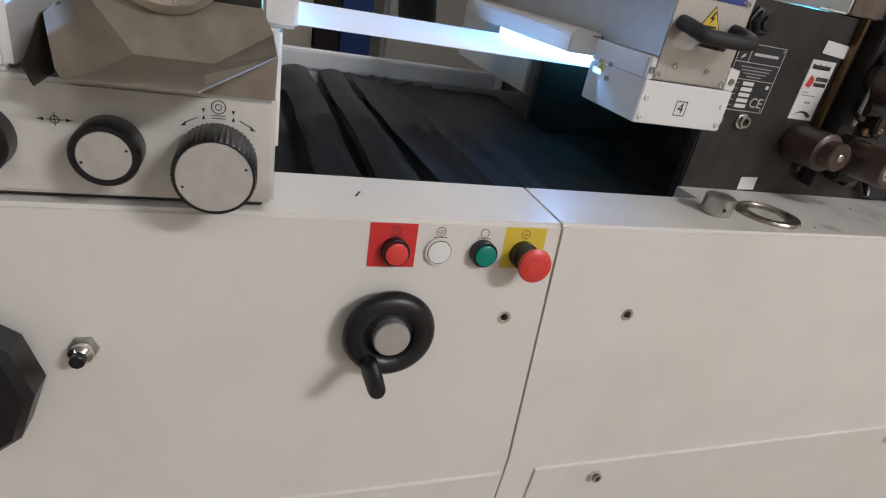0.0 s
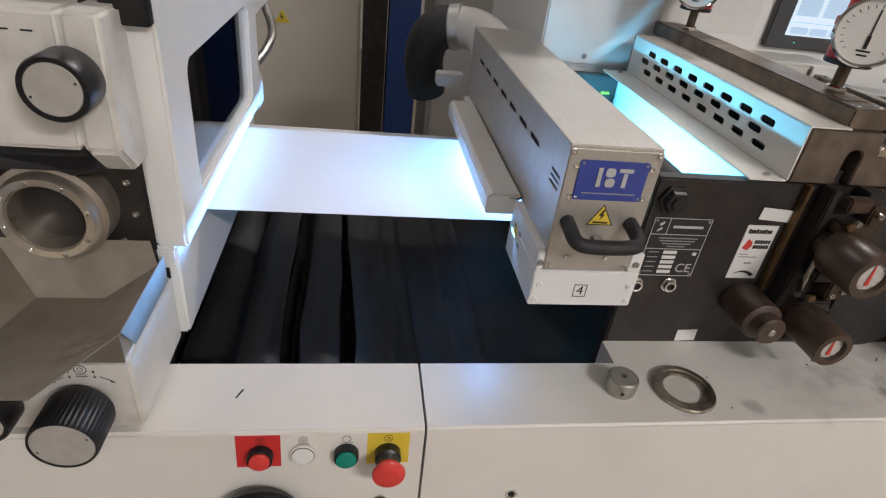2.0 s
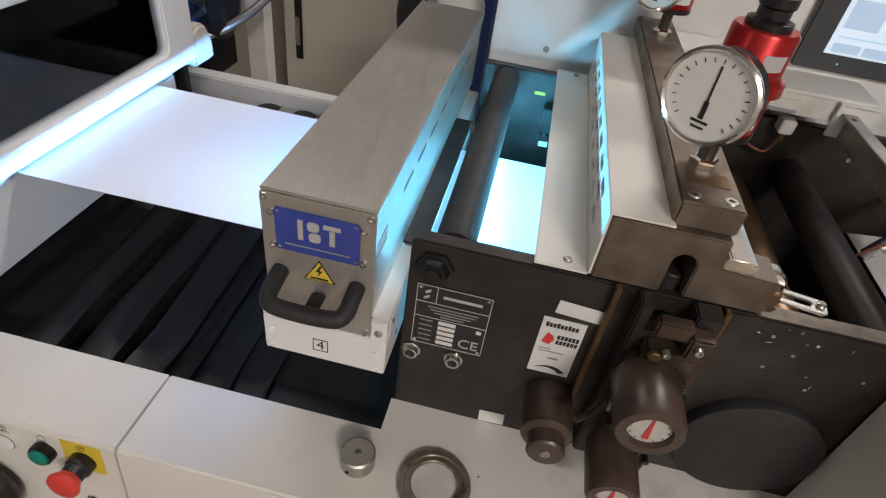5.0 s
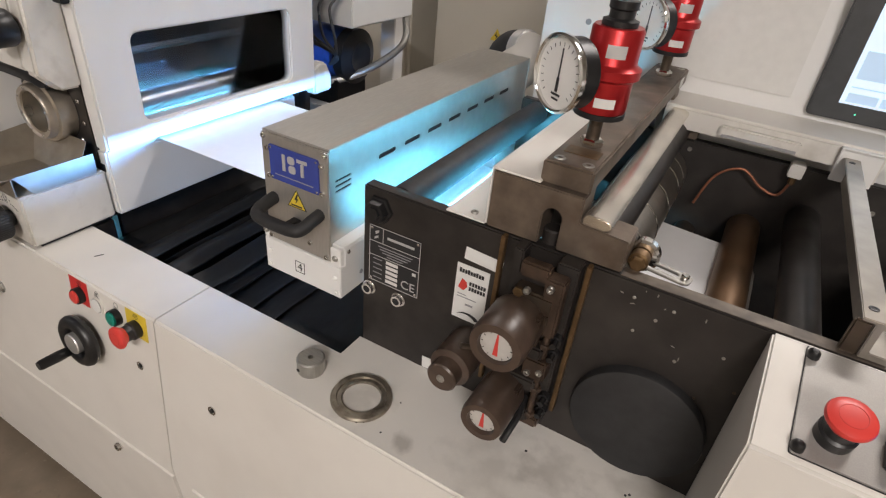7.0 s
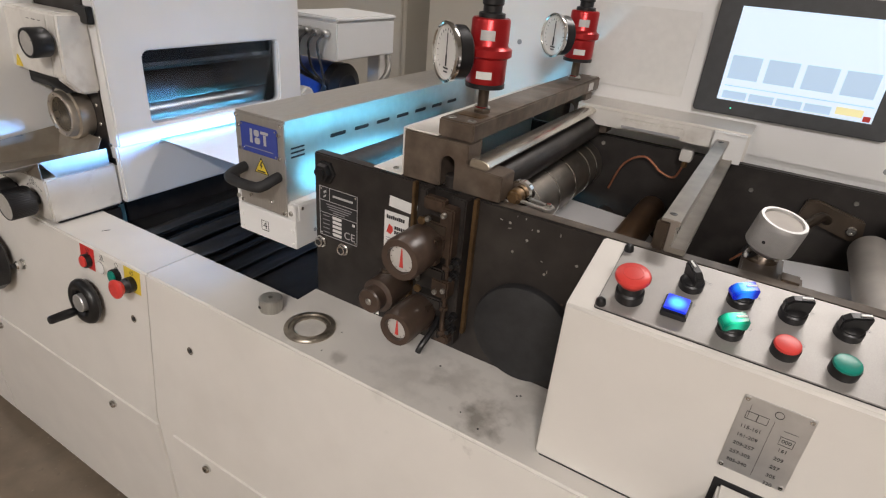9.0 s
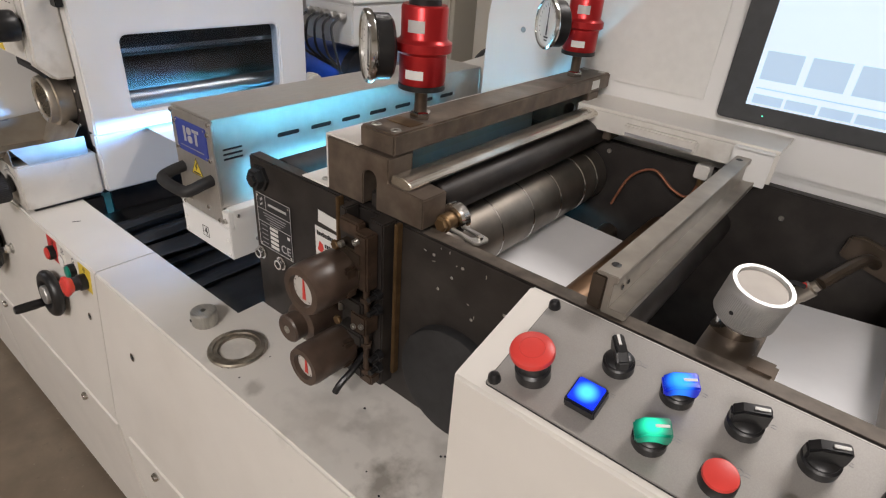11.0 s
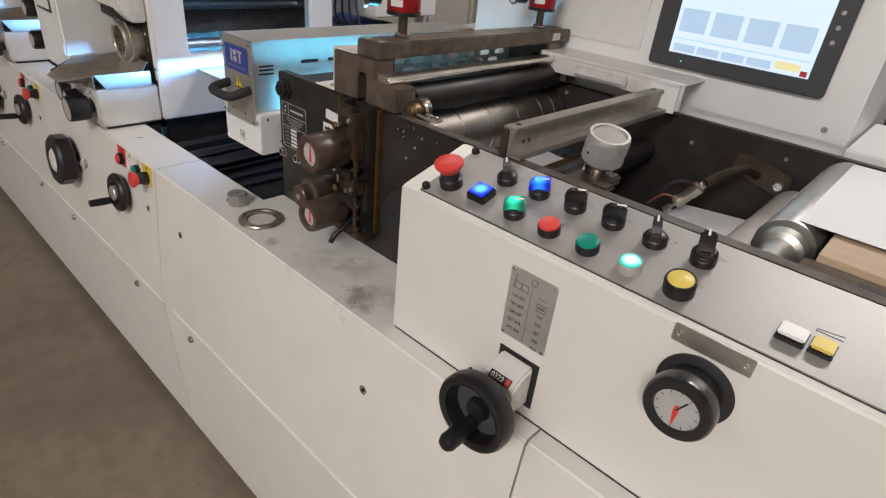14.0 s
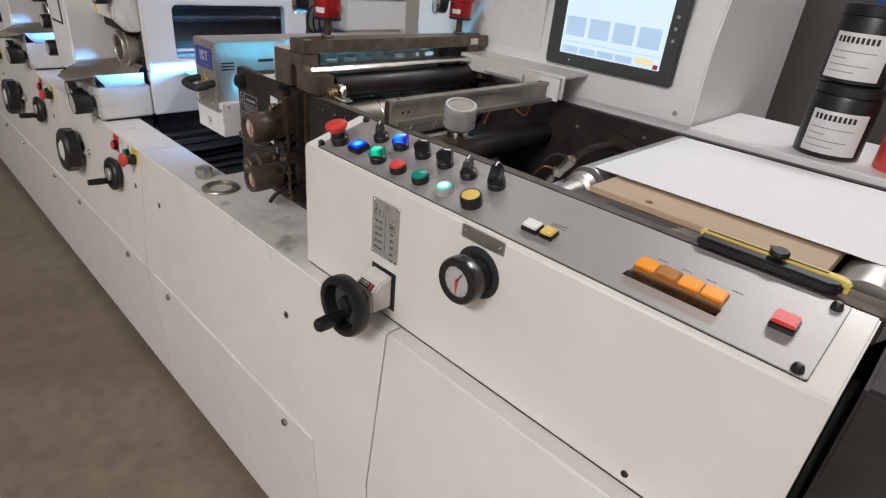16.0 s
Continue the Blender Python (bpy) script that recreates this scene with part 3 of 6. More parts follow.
for i in range(5):
    part("field", flat(0.345, 0.366, 1.0675 - 0.0083 * i, 1.073 - 0.0083 * i, yy), PAPERLABEL, rate)
    part("field_name", flat(0.322, 0.338, 1.0695 - 0.0083 * i, 1.071 - 0.0083 * i, yy), GREYINK, rate)
part("mark", letters("CE", 0.021, face(0.3845, yy, 1.043)), SILVERINK, rate)
part("field", flat(0.391, 0.397, 1.066, 1.071, yy), PAPERLABEL, rate)
for sx, sz in ((0.319, 1.122), (0.398, 1.122), (0.398, 1.034), (0.319, 1.034)):
    screw((sx, yy, sz), FRONT, rate, 0.0022, 0.0012)

gm = thing("instruction_label", (0.485, 0.167, 1.03), "white printed adjustment label with red emblem on the frame", "label")
part("sheet", flat(0.461, 0.510, 1.028, 1.120, 0.168, 0.001), PAPERLABEL, gm)
yg = 0.1668
part("title_bars", join(*[flat(0.4655 + 0.0042 * i, 0.4688 + 0.0042 * i, 1.1065, 1.1125 + 0.0012 * (i % 3 == 0), yg) for i in range(9)]), INK, gm)
part("emblem", prism([(0.466, 1.081), (0.471, 1.097), (0.478, 1.093), (0.480, 1.086), (0.475, 1.078)], yg - 0.0004, yg, "y", 0), REDINK, gm)
part("name_bars", join(*[flat(0.4825 + 0.0043 * i, 0.4858 + 0.0043 * i, z, z + 0.006, yg) for i in range(6) for z in (1.0895, 1.081)]), INK, gm)
part("text_bars", join(flat(0.466, 0.48, 1.070, 1.0715, yg), flat(0.466, 0.496, 1.0655, 1.067, yg), flat(0.48, 0.492, 1.054, 1.057, yg)), GREYINK, gm)
arc = [(0.4865 + 0.026 * math.cos(radians(a)), 1.016 + 0.026 * math.sin(radians(a))) for a in range(45, 136, 9)] + [(0.4865 + (0.026 - 0.007 * (135 - a) / 90) * math.cos(radians(a)), 1.016 + (0.026 - 0.007 * (135 - a) / 90) * math.sin(radians(a))) for a in range(135, 44, -9)]
part("arc_mark", prism(arc[:-1], yg - 0.0004, yg, "y", 0), INK, gm)
solo("paper_tag", moved(flat(-0.0275, 0.0275, -0.0095, 0.0095, 0.1665, 0.0008), pose(0.4985, 0, 1.138, 0, 4, 0)), PAPERLABEL, "small white paper tag stuck above a label", "label")
solo("paper_tag", moved(flat(-0.017, 0.017, -0.011, 0.011, 0.1675, 0.0008), pose(0.437, 0, 0.914, 0, -3, 0)), PAPERLABEL, "small printed white label low on the black frame", "label")

# ---- die station: rollers, cover, gantry, jacks ----
def roller(x, z, r, y0, y1, mat, label, name="roller", seg=40, ends=0.012):
    ob = thing(name, (x, y0, z), label, "roller")
    ln = y1 - y0
    part("barrel", turned([(0, 0.012), (r - 0.001, 0.012), (r, 0.014), (r, ln - 0.014), (r - 0.001, ln - 0.012), (0, ln - 0.012)], aim((x, y0, z), (0, 1, 0)), seg), mat, ob)
    for h in (0.0, ln - 0.012):
        part("journal", rod(ends, h, h + 0.012, aim((x, y0, z), (0, 1, 0)), 0.0008, 20), STEEL, ob)
    return ob


roller(0.345, 1.157, 0.024, 0.19, 0.735, RUBBER, "dark rubber-covered guide roller over the web")
cov = thing("vented_cover", (0.49, 0.45, 1.19), "cream sheet-metal cover with rows of vent slots", "machine cover")
part("flange", box(0.433, 0.4895, 0.170, 0.735, 1.188, 1.1905, 0.0008), CREAM, cov)
slots = []
for row, (zz, off) in enumerate(((1.247, 0.0), (1.229, 0.022), (1.211, 0.0))):
    for i in range(8):
        y0 = 0.235 + off + 0.056 * i
        slots.append(round_rect(y0, y0 + 0.034, zz - 0.0055, zz + 0.0055, 0.005, 3))
part("vent_wall", prism([(0.1705, 1.1905), (0.735, 1.1905), (0.735, 1.266), (0.1705, 1.266)], 0.4895, 0.492, "x", 0, slots), CREAM, cov)
part("top", box(0.4895, 0.552, 0.170, 0.735, 1.266, 1.2685, 0.0008), CREAM, cov)
for sy in (0.185, 0.72):
    screw((0.468, sy, 1.1905), (0, 0, 1), cov, 0.005, 0.003, STEEL)

part("deflector", box(0.476, 0.479, 0.19, 0.735, 1.052, 1.188, 0.0006), WHITE, cov, "white inner deflector sheet")

gan = thing("gantry", (0.58, 0.45, 1.19), "dark burnished steel pressure gantry across the die station", "press gantry")
U = [(0.493, 1.1885), (0.562, 1.1885), (0.562, 1.228)] + [(0.574 - 0.012 * math.cos(radians(a)), 1.228 + 0.012 * math.sin(radians(a))) for a in range(20, 161, 20)] + [(0.586, 1.228), (0.586, 1.1885), (0.667, 1.1885), (0.667, 1.229), (0.607, 1.233), (0.607, 1.2645), (0.493, 1.2645)]
for y0 in (0.169, 0.705):
    part("end_block", prism(U, y0, y0 + 0.045, "y", 0.0015), BLOCKSTEEL, gan)
# added dark plate that blocks lamp light coming through the U-slot
part("slot_light_stop", box(0.552, 0.598, 0.2145, 0.225, 1.1885, 1.264, 0.001), BLACKPLATE, gan)
bar = part("crossbar", box(0.548, 0.609, 0.177, 0.785, 1.2655, 1.2935, 0.0025), BLOCKSTEEL, gan, "heavy dark steel crossbar")
for by in (0.193, 0.77):
    for bx in (0.562, 0.596):
        part("bolt", turned([(0.003, 0.0005), (0.003, 0.001), (0.0065, 0.001), (0.007, 0)], aim((bx, by, 1.2935), (0, 0, 1)), 16), STEEL, bar)
part("stained_pad", box(0.558, 0.60, 0.215, 0.24, 1.2935, 1.2945, 0.0004), BRASS, bar)
part("paper_label", box(0.6085, 0.6098, 0.71, 0.74, 1.271, 1.287, 0.0003), PAPERLABEL, bar)
part("guide_strip", prism([(0.6095, 1.2305), (0.632, 1.2295), (0.641, 1.2325), (0.6435, 1.2375), (0.640, 1.2425), (0.630, 1.2450), (0.614, 1.2450), (0.6095, 1.241)], 0.172, 0.735, "y", 0.0012), GUIDESTEEL, gan, "polished bent guide strip")
for hx in (0.618, 0.628):
    screw((hx, 0.182, 1.2423), (0, 0, 1), gan, 0.0025, 0.0008, BLACK, "hole")
for gx in (0.523, 0.634):
    part("guide_rail", box(gx - 0.003, gx + 0.003, 0.157, 0.168, 0.945, 1.1885, 0.001), BRASS, gan, "worn brass guide rail")
part("slide", prism([(0.545, 0.925), (0.627, 0.925), (0.627, 1.19), (0.60, 1.19), (0.60, 1.16), (0.558, 1.16), (0.558, 1.19), (0.545, 1.19)], 0.142, 0.167, "y", 0.002), BLACKPLATE, gan)
for x0, x1, y0, y1, z0, z1 in ((0.556, 0.606, 0.100, 0.118, 1.088, 1.132), (0.552, 0.600, 0.098, 0.118, 0.968, 1.012), (0.596, 0.620, 0.120, 0.142, 1.095, 1.178), (0.592, 0.622, 0.116, 0.142, 1.026, 1.058), (0.562, 0.598, 0.126, 0.142, 1.165, 1.186), (0.60, 0.626, 0.124, 0.142, 0.935, 0.952)):
    part("slide_block", box(x0, x1, y0, y1, z0, z1, 0.0025), RUSTYIRON, gan, "rusty oiled block")
part("spindle", turned([(0.004 + 0.0007 * (i % 2), 0.0025 * i) for i in range(70)], Matrix.Translation((0.612, 0.128, 0.945)), 14), RUSTYIRON, gan)
part("spindle", turned([(0.0035 + 0.0006 * (i % 2), 0.0025 * i) for i in range(30)], Matrix.Translation((0.558, 0.130, 1.035)), 14), STEEL, gan)
for zz in (0.953, 1.0, 1.075, 1.118):
    part("hex_nut", rod(0.0085, 0, 0.007, Matrix.Translation((0.612, 0.128, zz)), 0.001, 6), RUSTYIRON, gan)
for sx, z0 in ((0.605, 1.168), (0.578, 1.155), (0.615, 1.042), (0.60, 1.035)):
    part("cap_screw", turned([(0, 0.004), (0.002, 0.004), (0.002, 0.006), (0.0042, 0.006), (0.0045, 0)], aim((sx, 0.119, z0), FRONT), 12), STEEL, gan)
part("slide_post", rod(0.013, 1.12, 1.205, Matrix.Translation((0.574, 0.192, 0)), 0.002), BLACKPLATE, gan)
for z0 in (1.142, 1.12, 1.065, 1.01, 0.955):
    part("clamp_block", box(0.560, 0.612, 0.118, 0.142, z0 - 0.010, z0 + 0.010, 0.003), DARKSTEEL if z0 > 1.1 else BLACKPLATE, gan)
for z0 in (1.15, 1.03):
    part("brass_nut", rod(0.007, 0, 0.006, aim((0.568, 0.118, z0), FRONT), 0.001, 6), BRASS, gan)
for sx, z0 in ((0.622, 1.085), (0.622, 1.062), (0.625, 0.985), (0.625, 0.962)):
    part("clamp_screw", turned([(0, 0.02), (0.004, 0.02), (0.004, 0.008), (0.007, 0.008), (0.008, 0)], aim((sx, 0.142, z0), FRONT), 12), BLACK, gan)
part("lever", sweep([(0.60, 0.135, 0.975), (0.603, 0.11, 0.962), (0.60, 0.09, 0.948), (0.597, 0.082, 0.935)], 0.005), BLACK, gan)
part("lever", sweep([(0.545, 0.125, 1.055), (0.53, 0.105, 1.05), (0.515, 0.09, 1.054)], 0.004), DARKSTEEL, gan)


def dial_knob(at, r, back, label, dial=True):
    """A knurled black adjusting knob that points at the walkway, with a small clock-like dial in its end."""
    ob = thing("dial_knob", at, label, "adjusting knob", "adjusting knobs of the die station")
    ln = back - at[1]
    m = aim((at[0], back, at[2]), FRONT)
    if dial:
        body = part("grip", turned([(0, 0), (r * 0.6, 0), (r * 0.62, ln * 0.2), (r * 0.93, ln * 0.22), (r, ln * 0.27), (r, ln * 0.92), (r * 0.93, ln), (r * 0.65, ln), (r * 0.63, ln * 0.9), (0, ln * 0.9)], m, 48), BROWN, ob)
        part("dial", rod(r * 0.62, ln * 0.9, ln * 0.93, m, 0.0003, 32), DIALWORN, body)
        c = Vector((at[0], back - ln * 0.935, at[2]))
        part("pointer", prism([(c.x - 0.0032, c.z - r * 0.42), (c.x + 0.0032, c.z - r * 0.42), (c.x + 0.0008, c.z + r * 0.48), (c.x - 0.0008, c.z + r * 0.48)], c.y - 0.0008, c.y, "y", 0), REDINK, body)
        part("ticks", join(*[moved(box(-0.0004, 0.0004, -0.0004, 0, r * 0.5, r * 0.57, 0), Matrix.Translation(c) @ pose(0, 0, 0, 0, 30 * i, 0)) for i in range(12) if i not in (0, 6)]), INK, body)
    else:
        part("grip", turned([(0, 0), (r * 0.9, 0), (r, 0.006), (r, ln * 0.72), (r * 0.9, ln * 0.74), (r * 0.72, ln * 0.76), (r * 0.74, ln * 0.97), (r * 0.66, ln), (0, ln)], m, 40), BROWN, ob)
        screw((at[0], at[1], at[2]), FRONT, ob, 0.006, 0.002, STEEL)
    return ob


dial_knob((0.573, 0.052, 1.109), 0.0345, 0.142, "oily brown-black adjusting knob with red-pointer dial")
dial_knob((0.574, 0.047, 0.989), 0.0295, 0.142, "oily brown-black lower adjusting knob with red-pointer dial")
dial_knob((0.497, 0.080, 0.993), 0.030, 0.168, "oily brown-black adjusting knob with plain stepped end", False)


def jack(at, label):
    """A red pressure jack with its gauge on a threaded rod."""
    x, y, z = at
    ob = thing("pressure_jack", at, label, "pressure jack", "pressure jacks on the gantry")
    up = Matrix.Translation(at)
    part("nut", turned([(0, 0), (0.0135, 0), (0.0145, 0.002), (0.0145, 0.008), (0.012, 0.010), (0, 0.010)], up, 6), CHROME, ob)
    part("rod", rod(0.0085, 0.009, 0.042, up, 0.001, 20), DARKSTEEL, ob)
    body = part("body", turned([(0, 0.040), (0.026, 0.040), (0.029, 0.043), (0.029, 0.048), (0.030, 0.050), (0.030, 0.083), (0.033, 0.085), (0.036, 0.087), (0.036, 0.097), (0.031, 0.100), (0.029, 0.103), (0.029, 0.137), (0.027, 0.140), (0, 0.140)], up, 40), REDANODE, ob, "red anodised jack body")
    part("base_ring", turned([(0.0295, 0.0395), (0.0305, 0.040), (0.0305, 0.046), (0.0295, 0.0465)], up, 40), BLACK, body)
    part("cap", turned([(0, 0.140), (0.02, 0.140), (0.02, 0.146), (0.014, 0.148), (0.014, 0.156), (0.016, 0.158), (0.016, 0.166), (0, 0.168)], up, 24), BLACK, body)
    wy = Vector((-0.56, -0.83, 0)).normalized()
    side = Vector((wy.y, -wy.x, 0))
    g0 = Vector((x, y, z + 0.09)) + wy * 0.026
    part("stem", rod(0.006, 0, 0.02, aim(g0, wy), 0.001, 12), BRASS, ob)
    gm_ = aim(g0 + wy * 0.016, wy)
    ga = part("gauge", turned([(0, 0), (0.033, 0), (0.038, 0.003), (0.038, 0.022), (0.0385, 0.022), (0.042, 0.024), (0.043, 0.027), (0.043, 0.031), (0.0405, 0.033), (0.0385, 0.031), (0.0385, 0.027), (0, 0.027)], gm_, 48), CHROME, ob)
    part("case", turned([(0.034, -0.001), (0.0387, 0.003), (0.0387, 0.0215)], gm_, 40), BLACK, ga)
    part("dial", rod(0.0385, 0.027, 0.0275, gm_, 0.0002, 40), DIAL, ga)
    c = g0 + wy * (0.016 + 0.0278)
    basis = Matrix((side, wy, Vector((0, 0, 1)))).transposed().to_4x4()
    basis.translation = c
    part("needle", moved(join(box(-0.0009, 0.0009, 0, 0.0006, -0.012, 0.027, 0), box(-0.0022, 0.0022, 0, 0.0006, -0.020, -0.004, 0)), basis), INK, ga)
    part("ticks", join(*[moved(box(-0.0004, 0.0004, 0, 0.0003, 0.029, 0.033, 0), basis @ pose(0, 0, 0, 0, -135 + 15 * i, 0)) for i in range(19)], moved(box(-0.008, 0.008, 0, 0.0003, -0.024, -0.0215, 0), basis), moved(box(-0.006, 0.006, 0, 0.0003, -0.029, -0.0268, 0), basis)), INK, ga)
    lab = Vector((0.35, -0.94, 0)).normalized()
    for h0, h1, w, mt, nm in ((0.055, 0.066, 0.8, PAPERLABEL, "sticker"), (0.110, 0.124, 0.75, SILVERINK, "name_bar")):
        a0 = math.atan2(lab.y, lab.x)
        rr = 0.0304 if h0 < 0.09 else 0.0294
        bm = bmesh.new()
        vs = [[bm.verts.new((x + rr * math.cos(a0 + w * (i / 8 - 0.5)), y + rr * math.sin(a0 + w * (i / 8 - 0.5)), z + h)) for h in (h0, h1)] for i in range(9)]
        for a, b in zip(vs, vs[1:]):
            bm.faces.new((a[0], b[0], b[1], a[1]))
        part(nm, bm, mt, body)
    return ob


jack((0.578, 0.258, 1.2935), "red pressure jack with round chrome gauge on the gantry")
jack((0.578, 0.690, 1.2935), "red pressure jack with chrome gauge on the gantry's far end")

# cylinders under the gantry
cyl = roller(0.615, 1.105, 0.056, 0.215, 0.735, CYLSTEEL, "polished magnetic cylinder with engraved rings in the station", "magnetic_cylinder", 56)
for yb in (0.27, 0.36, 0.45, 0.54, 0.63, 0.68):
    part("ring", turned([(0.0562, -0.001), (0.0572, 0), (0.0562, 0.001)], aim((0.615, yb, 1.105), (0, 1, 0)), 48), CHROME, cyl)
roller(0.625, 1.195, 0.027, 0.225, 0.735, BLACKPLATE, "dark oiled anvil roller under the gantry")
sh = thing("shaft_end", (0.655, 0.22, 1.18), "chrome shaft end with brass collar beside the plate", "shaft")
part("collar", rod(0.012, 0, 0.018, aim((0.679, 0.194, 1.194), (0, 1, 0)), 0.002), BRASS, sh)
part("cap", rod(0.021, 0.018, 0.034, aim((0.679, 0.194, 1.194), (0, 1, 0)), 0.003, 36), CHROME, sh)
part("nut", rod(0.010, -0.006, 0.002, aim((0.679, 0.194, 1.194), (0, 1, 0)), 0.002, 6), BRASS, sh)
wr = thing("latch_clip", (0.69, 0.2, 1.187), "slotted steel latch clip lying on the frame edge", "clip")
part("plate", moved(prism([(-0.040, -0.012), (0.036, -0.012), (0.041, -0.007), (0.041, 0.007), (0.036, 0.012), (-0.040, 0.012)], 0, 0.0035, "z", 0.0008, [round_rect(-0.030, 0.026, -0.005, 0.005, 0.004, 3)]), pose(0.700, 0.206, 1.188, 0, 0, -10)), STEEL, wr)
part("pin", moved(rod(0.0045, 0.0035, 0.009, None, 0.001, 16), pose(0.733, 0.200, 1.188)), CHROME, wr)
part("pin", moved(rod(0.0045, 0.0035, 0.007, None, 0.001, 16), pose(0.665, 0.212, 1.188)), CHROME, wr)

# ---- pit of the die station ----
solo("pit_floor", box(0.302, 1.716, 0.19, 0.735, 0.797, 0.82, 0.001), BLACKPLATE, "dark oily floor of the station pit", "machine floor")
web2 = thing("waste_web", (0.8, 0.45, 0.95), "white paper web running low through the pit", "paper web")
part("sheet", prism([(0.62, 1.046), (0.80, 1.035), (0.84, 1.0), (0.843, 1.0), (0.802, 1.037), (0.62, 1.048)], 0.285, 0.63, "y", 0), PAPER, web2)
roller(0.80, 1.04, 0.03, 0.19, 0.735, RUST, "brown oily steel roller in the pit")
roller(0.70, 1.00, 0.02, 0.19, 0.735, DARKSTEEL, "thin dark steel roller deep in the pit")
roller(0.885, 1.09, 0.028, 0.19, 0.735, BLACKPLATE, "black steel roller beside the cross rail")
part_rail = thing("cross_rail", (0.92, 0.42, 1.19), "grey steel angle rail across the pit", "rail")
part("angle", prism([(0.893, 1.2325), (0.9165, 1.2325), (0.9165, 1.2245), (0.9125, 1.2245), (0.9125, 1.196), (0.9265, 1.196), (0.931, 1.1975), (0.931, 1.188), (0.905, 1.188), (0.905, 1.2285), (0.893, 1.2285)], 0.172, 0.672, "y", 0.001), RAILSTEEL, part_rail)
for hy in (0.195, 0.65):
    screw((0.903, hy, 1.2325), (0, 0, 1), part_rail, 0.005, 0.001, BLACK, "hole")
part("end_cap", box(0.888, 0.9045, 0.174, 0.180, 1.187, 1.228, 0.002), DARKSTEEL, part_rail, "dark steel end cap")
part("rear_bracket", join(box(0.885, 0.945, 0.672, 0.678, 1.19, 1.245, 0.001), box(0.885, 0.945, 0.672, 0.735, 1.242, 1.247, 0.001)), WHITE, part_rail)
for hy in (0.2, 0.215):
    screw((0.913, hy, 1.208), (1, 0, 0), part_rail, 0.003, 0.0008, BLACK, "hole")
tube = solo("copper_pipe", sweep([(0.70, 0.70, 1.07), (0.72, 0.712, 1.13), (0.76, 0.715, 1.155), (0.80, 0.715, 1.13), (0.83, 0.715, 1.125), (0.842, 0.715, 1.16)], 0.0025), COPPER, "thin bent copper pipe on the pit wall", "pipe")
vb = thing("pipe_valve", (0.842, 0.70, 1.15), "small grey pipe fitting on the pit wall", "fitting")
part("body", box(0.83, 0.854, 0.705, 0.735, 1.165, 1.19, 0.002), WORN, vb)
part("nut", rod(0.006, 1.15, 1.166, Matrix.Translation((0.842, 0.716, 0)), 0.001, 6), BRASS, vb)
ledge = thing("rear_ledge", (0.78, 0.73, 1.2), "cream painted rear ledge with a recessed grip", "machine ledge")
part("top", box(0.60, 0.95, 0.684, 0.79, 1.245, 1.2505, 0.001), CREAM, ledge)
part("lip", prism([(0.60, 1.2445), (0.95, 1.2445), (0.95, 1.195), (0.938, 1.195), (0.932, 1.21), (0.62, 1.21), (0.615, 1.20), (0.60, 1.20)], 0.684, 0.689, "y", 0.0008), WORN, ledge)
grip = part("grip", box(0.70, 0.83, 0.672, 0.684, 1.215, 1.236, 0.003), WORN, ledge)
part("slot", box(0.705, 0.825, 0.670, 0.672, 1.217, 1.222, 0.0004), GREYINK, grip)

kn = thing("knurled_knob", (1.015, 0.2, 1.186), "pale knurled aluminium handle knob on a chrome collar", "knob")
ax = aim((1.015, 0.25, 1.178), (0.11, -0.10, 0.62))
part("collar", turned([(0, 0), (0.02, 0), (0.022, 0.004), (0.02, 0.022), (0.014, 0.025), (0, 0.025)], ax, 32), CHROME, kn)
n = 200
kb = bmesh.new()
rings = []
for r0, h0 in ((0.0, 0.022), (0.022, 0.022), (0.026, 0.026)) + tuple((0.0295, 0.03 + 0.004 * i) for i in range(10)) + ((0.0285, 0.0705), (0.0245, 0.0705), (0.0235, 0.067), (0.0, 0.067)):
    rings.append([kb.verts.new(((r0 + (0.00045 if r0 == 0.0295 and (i + round(h0 / 0.004)) % 2 else 0)) * math.cos(2 * math.pi * i / n), (r0 + (0.00045 if r0 == 0.0295 and (i + round(h0 / 0.004)) % 2 else 0)) * math.sin(2 * math.pi * i / n), h0)) for i in range(n)])
for a, b in zip(rings, rings[1:]):
    for i in range(n):
        kb.faces.new((a[i], a[(i + 1) % n], b[(i + 1) % n], b[i]))
bmesh.ops.remove_doubles(kb, verts=kb.verts, dist=1e-6)
kg = part("grip", moved(kb, ax), ALU, kn)
for k in range(3):
    part("pin_hole", rod(0.0022, 0, 0.0006, aim(ax @ (Matrix.Rotation(2.1 * k + 0.9, 4, "Z") @ Vector((0, -0.0298, 0.045))), (ax.to_3x3() @ (Matrix.Rotation(2.1 * k + 0.9, 3, "Z") @ Vector((0, -1, 0))))), 0.0001, 10), INK, kg)
part("end_disc", rod(0.0233, 0.0670, 0.0675, ax, 0.0002, 40), ROLLERGREY, kg)
part("clamp", box(0.995, 1.045, 0.178, 0.272, 1.168, 1.184, 0.003), DARKSTEEL, kn)
part("clamp_arm", box(1.04, 1.066, 0.185, 0.212, 1.182, 1.190, 0.003), DARKSTEEL, kn)

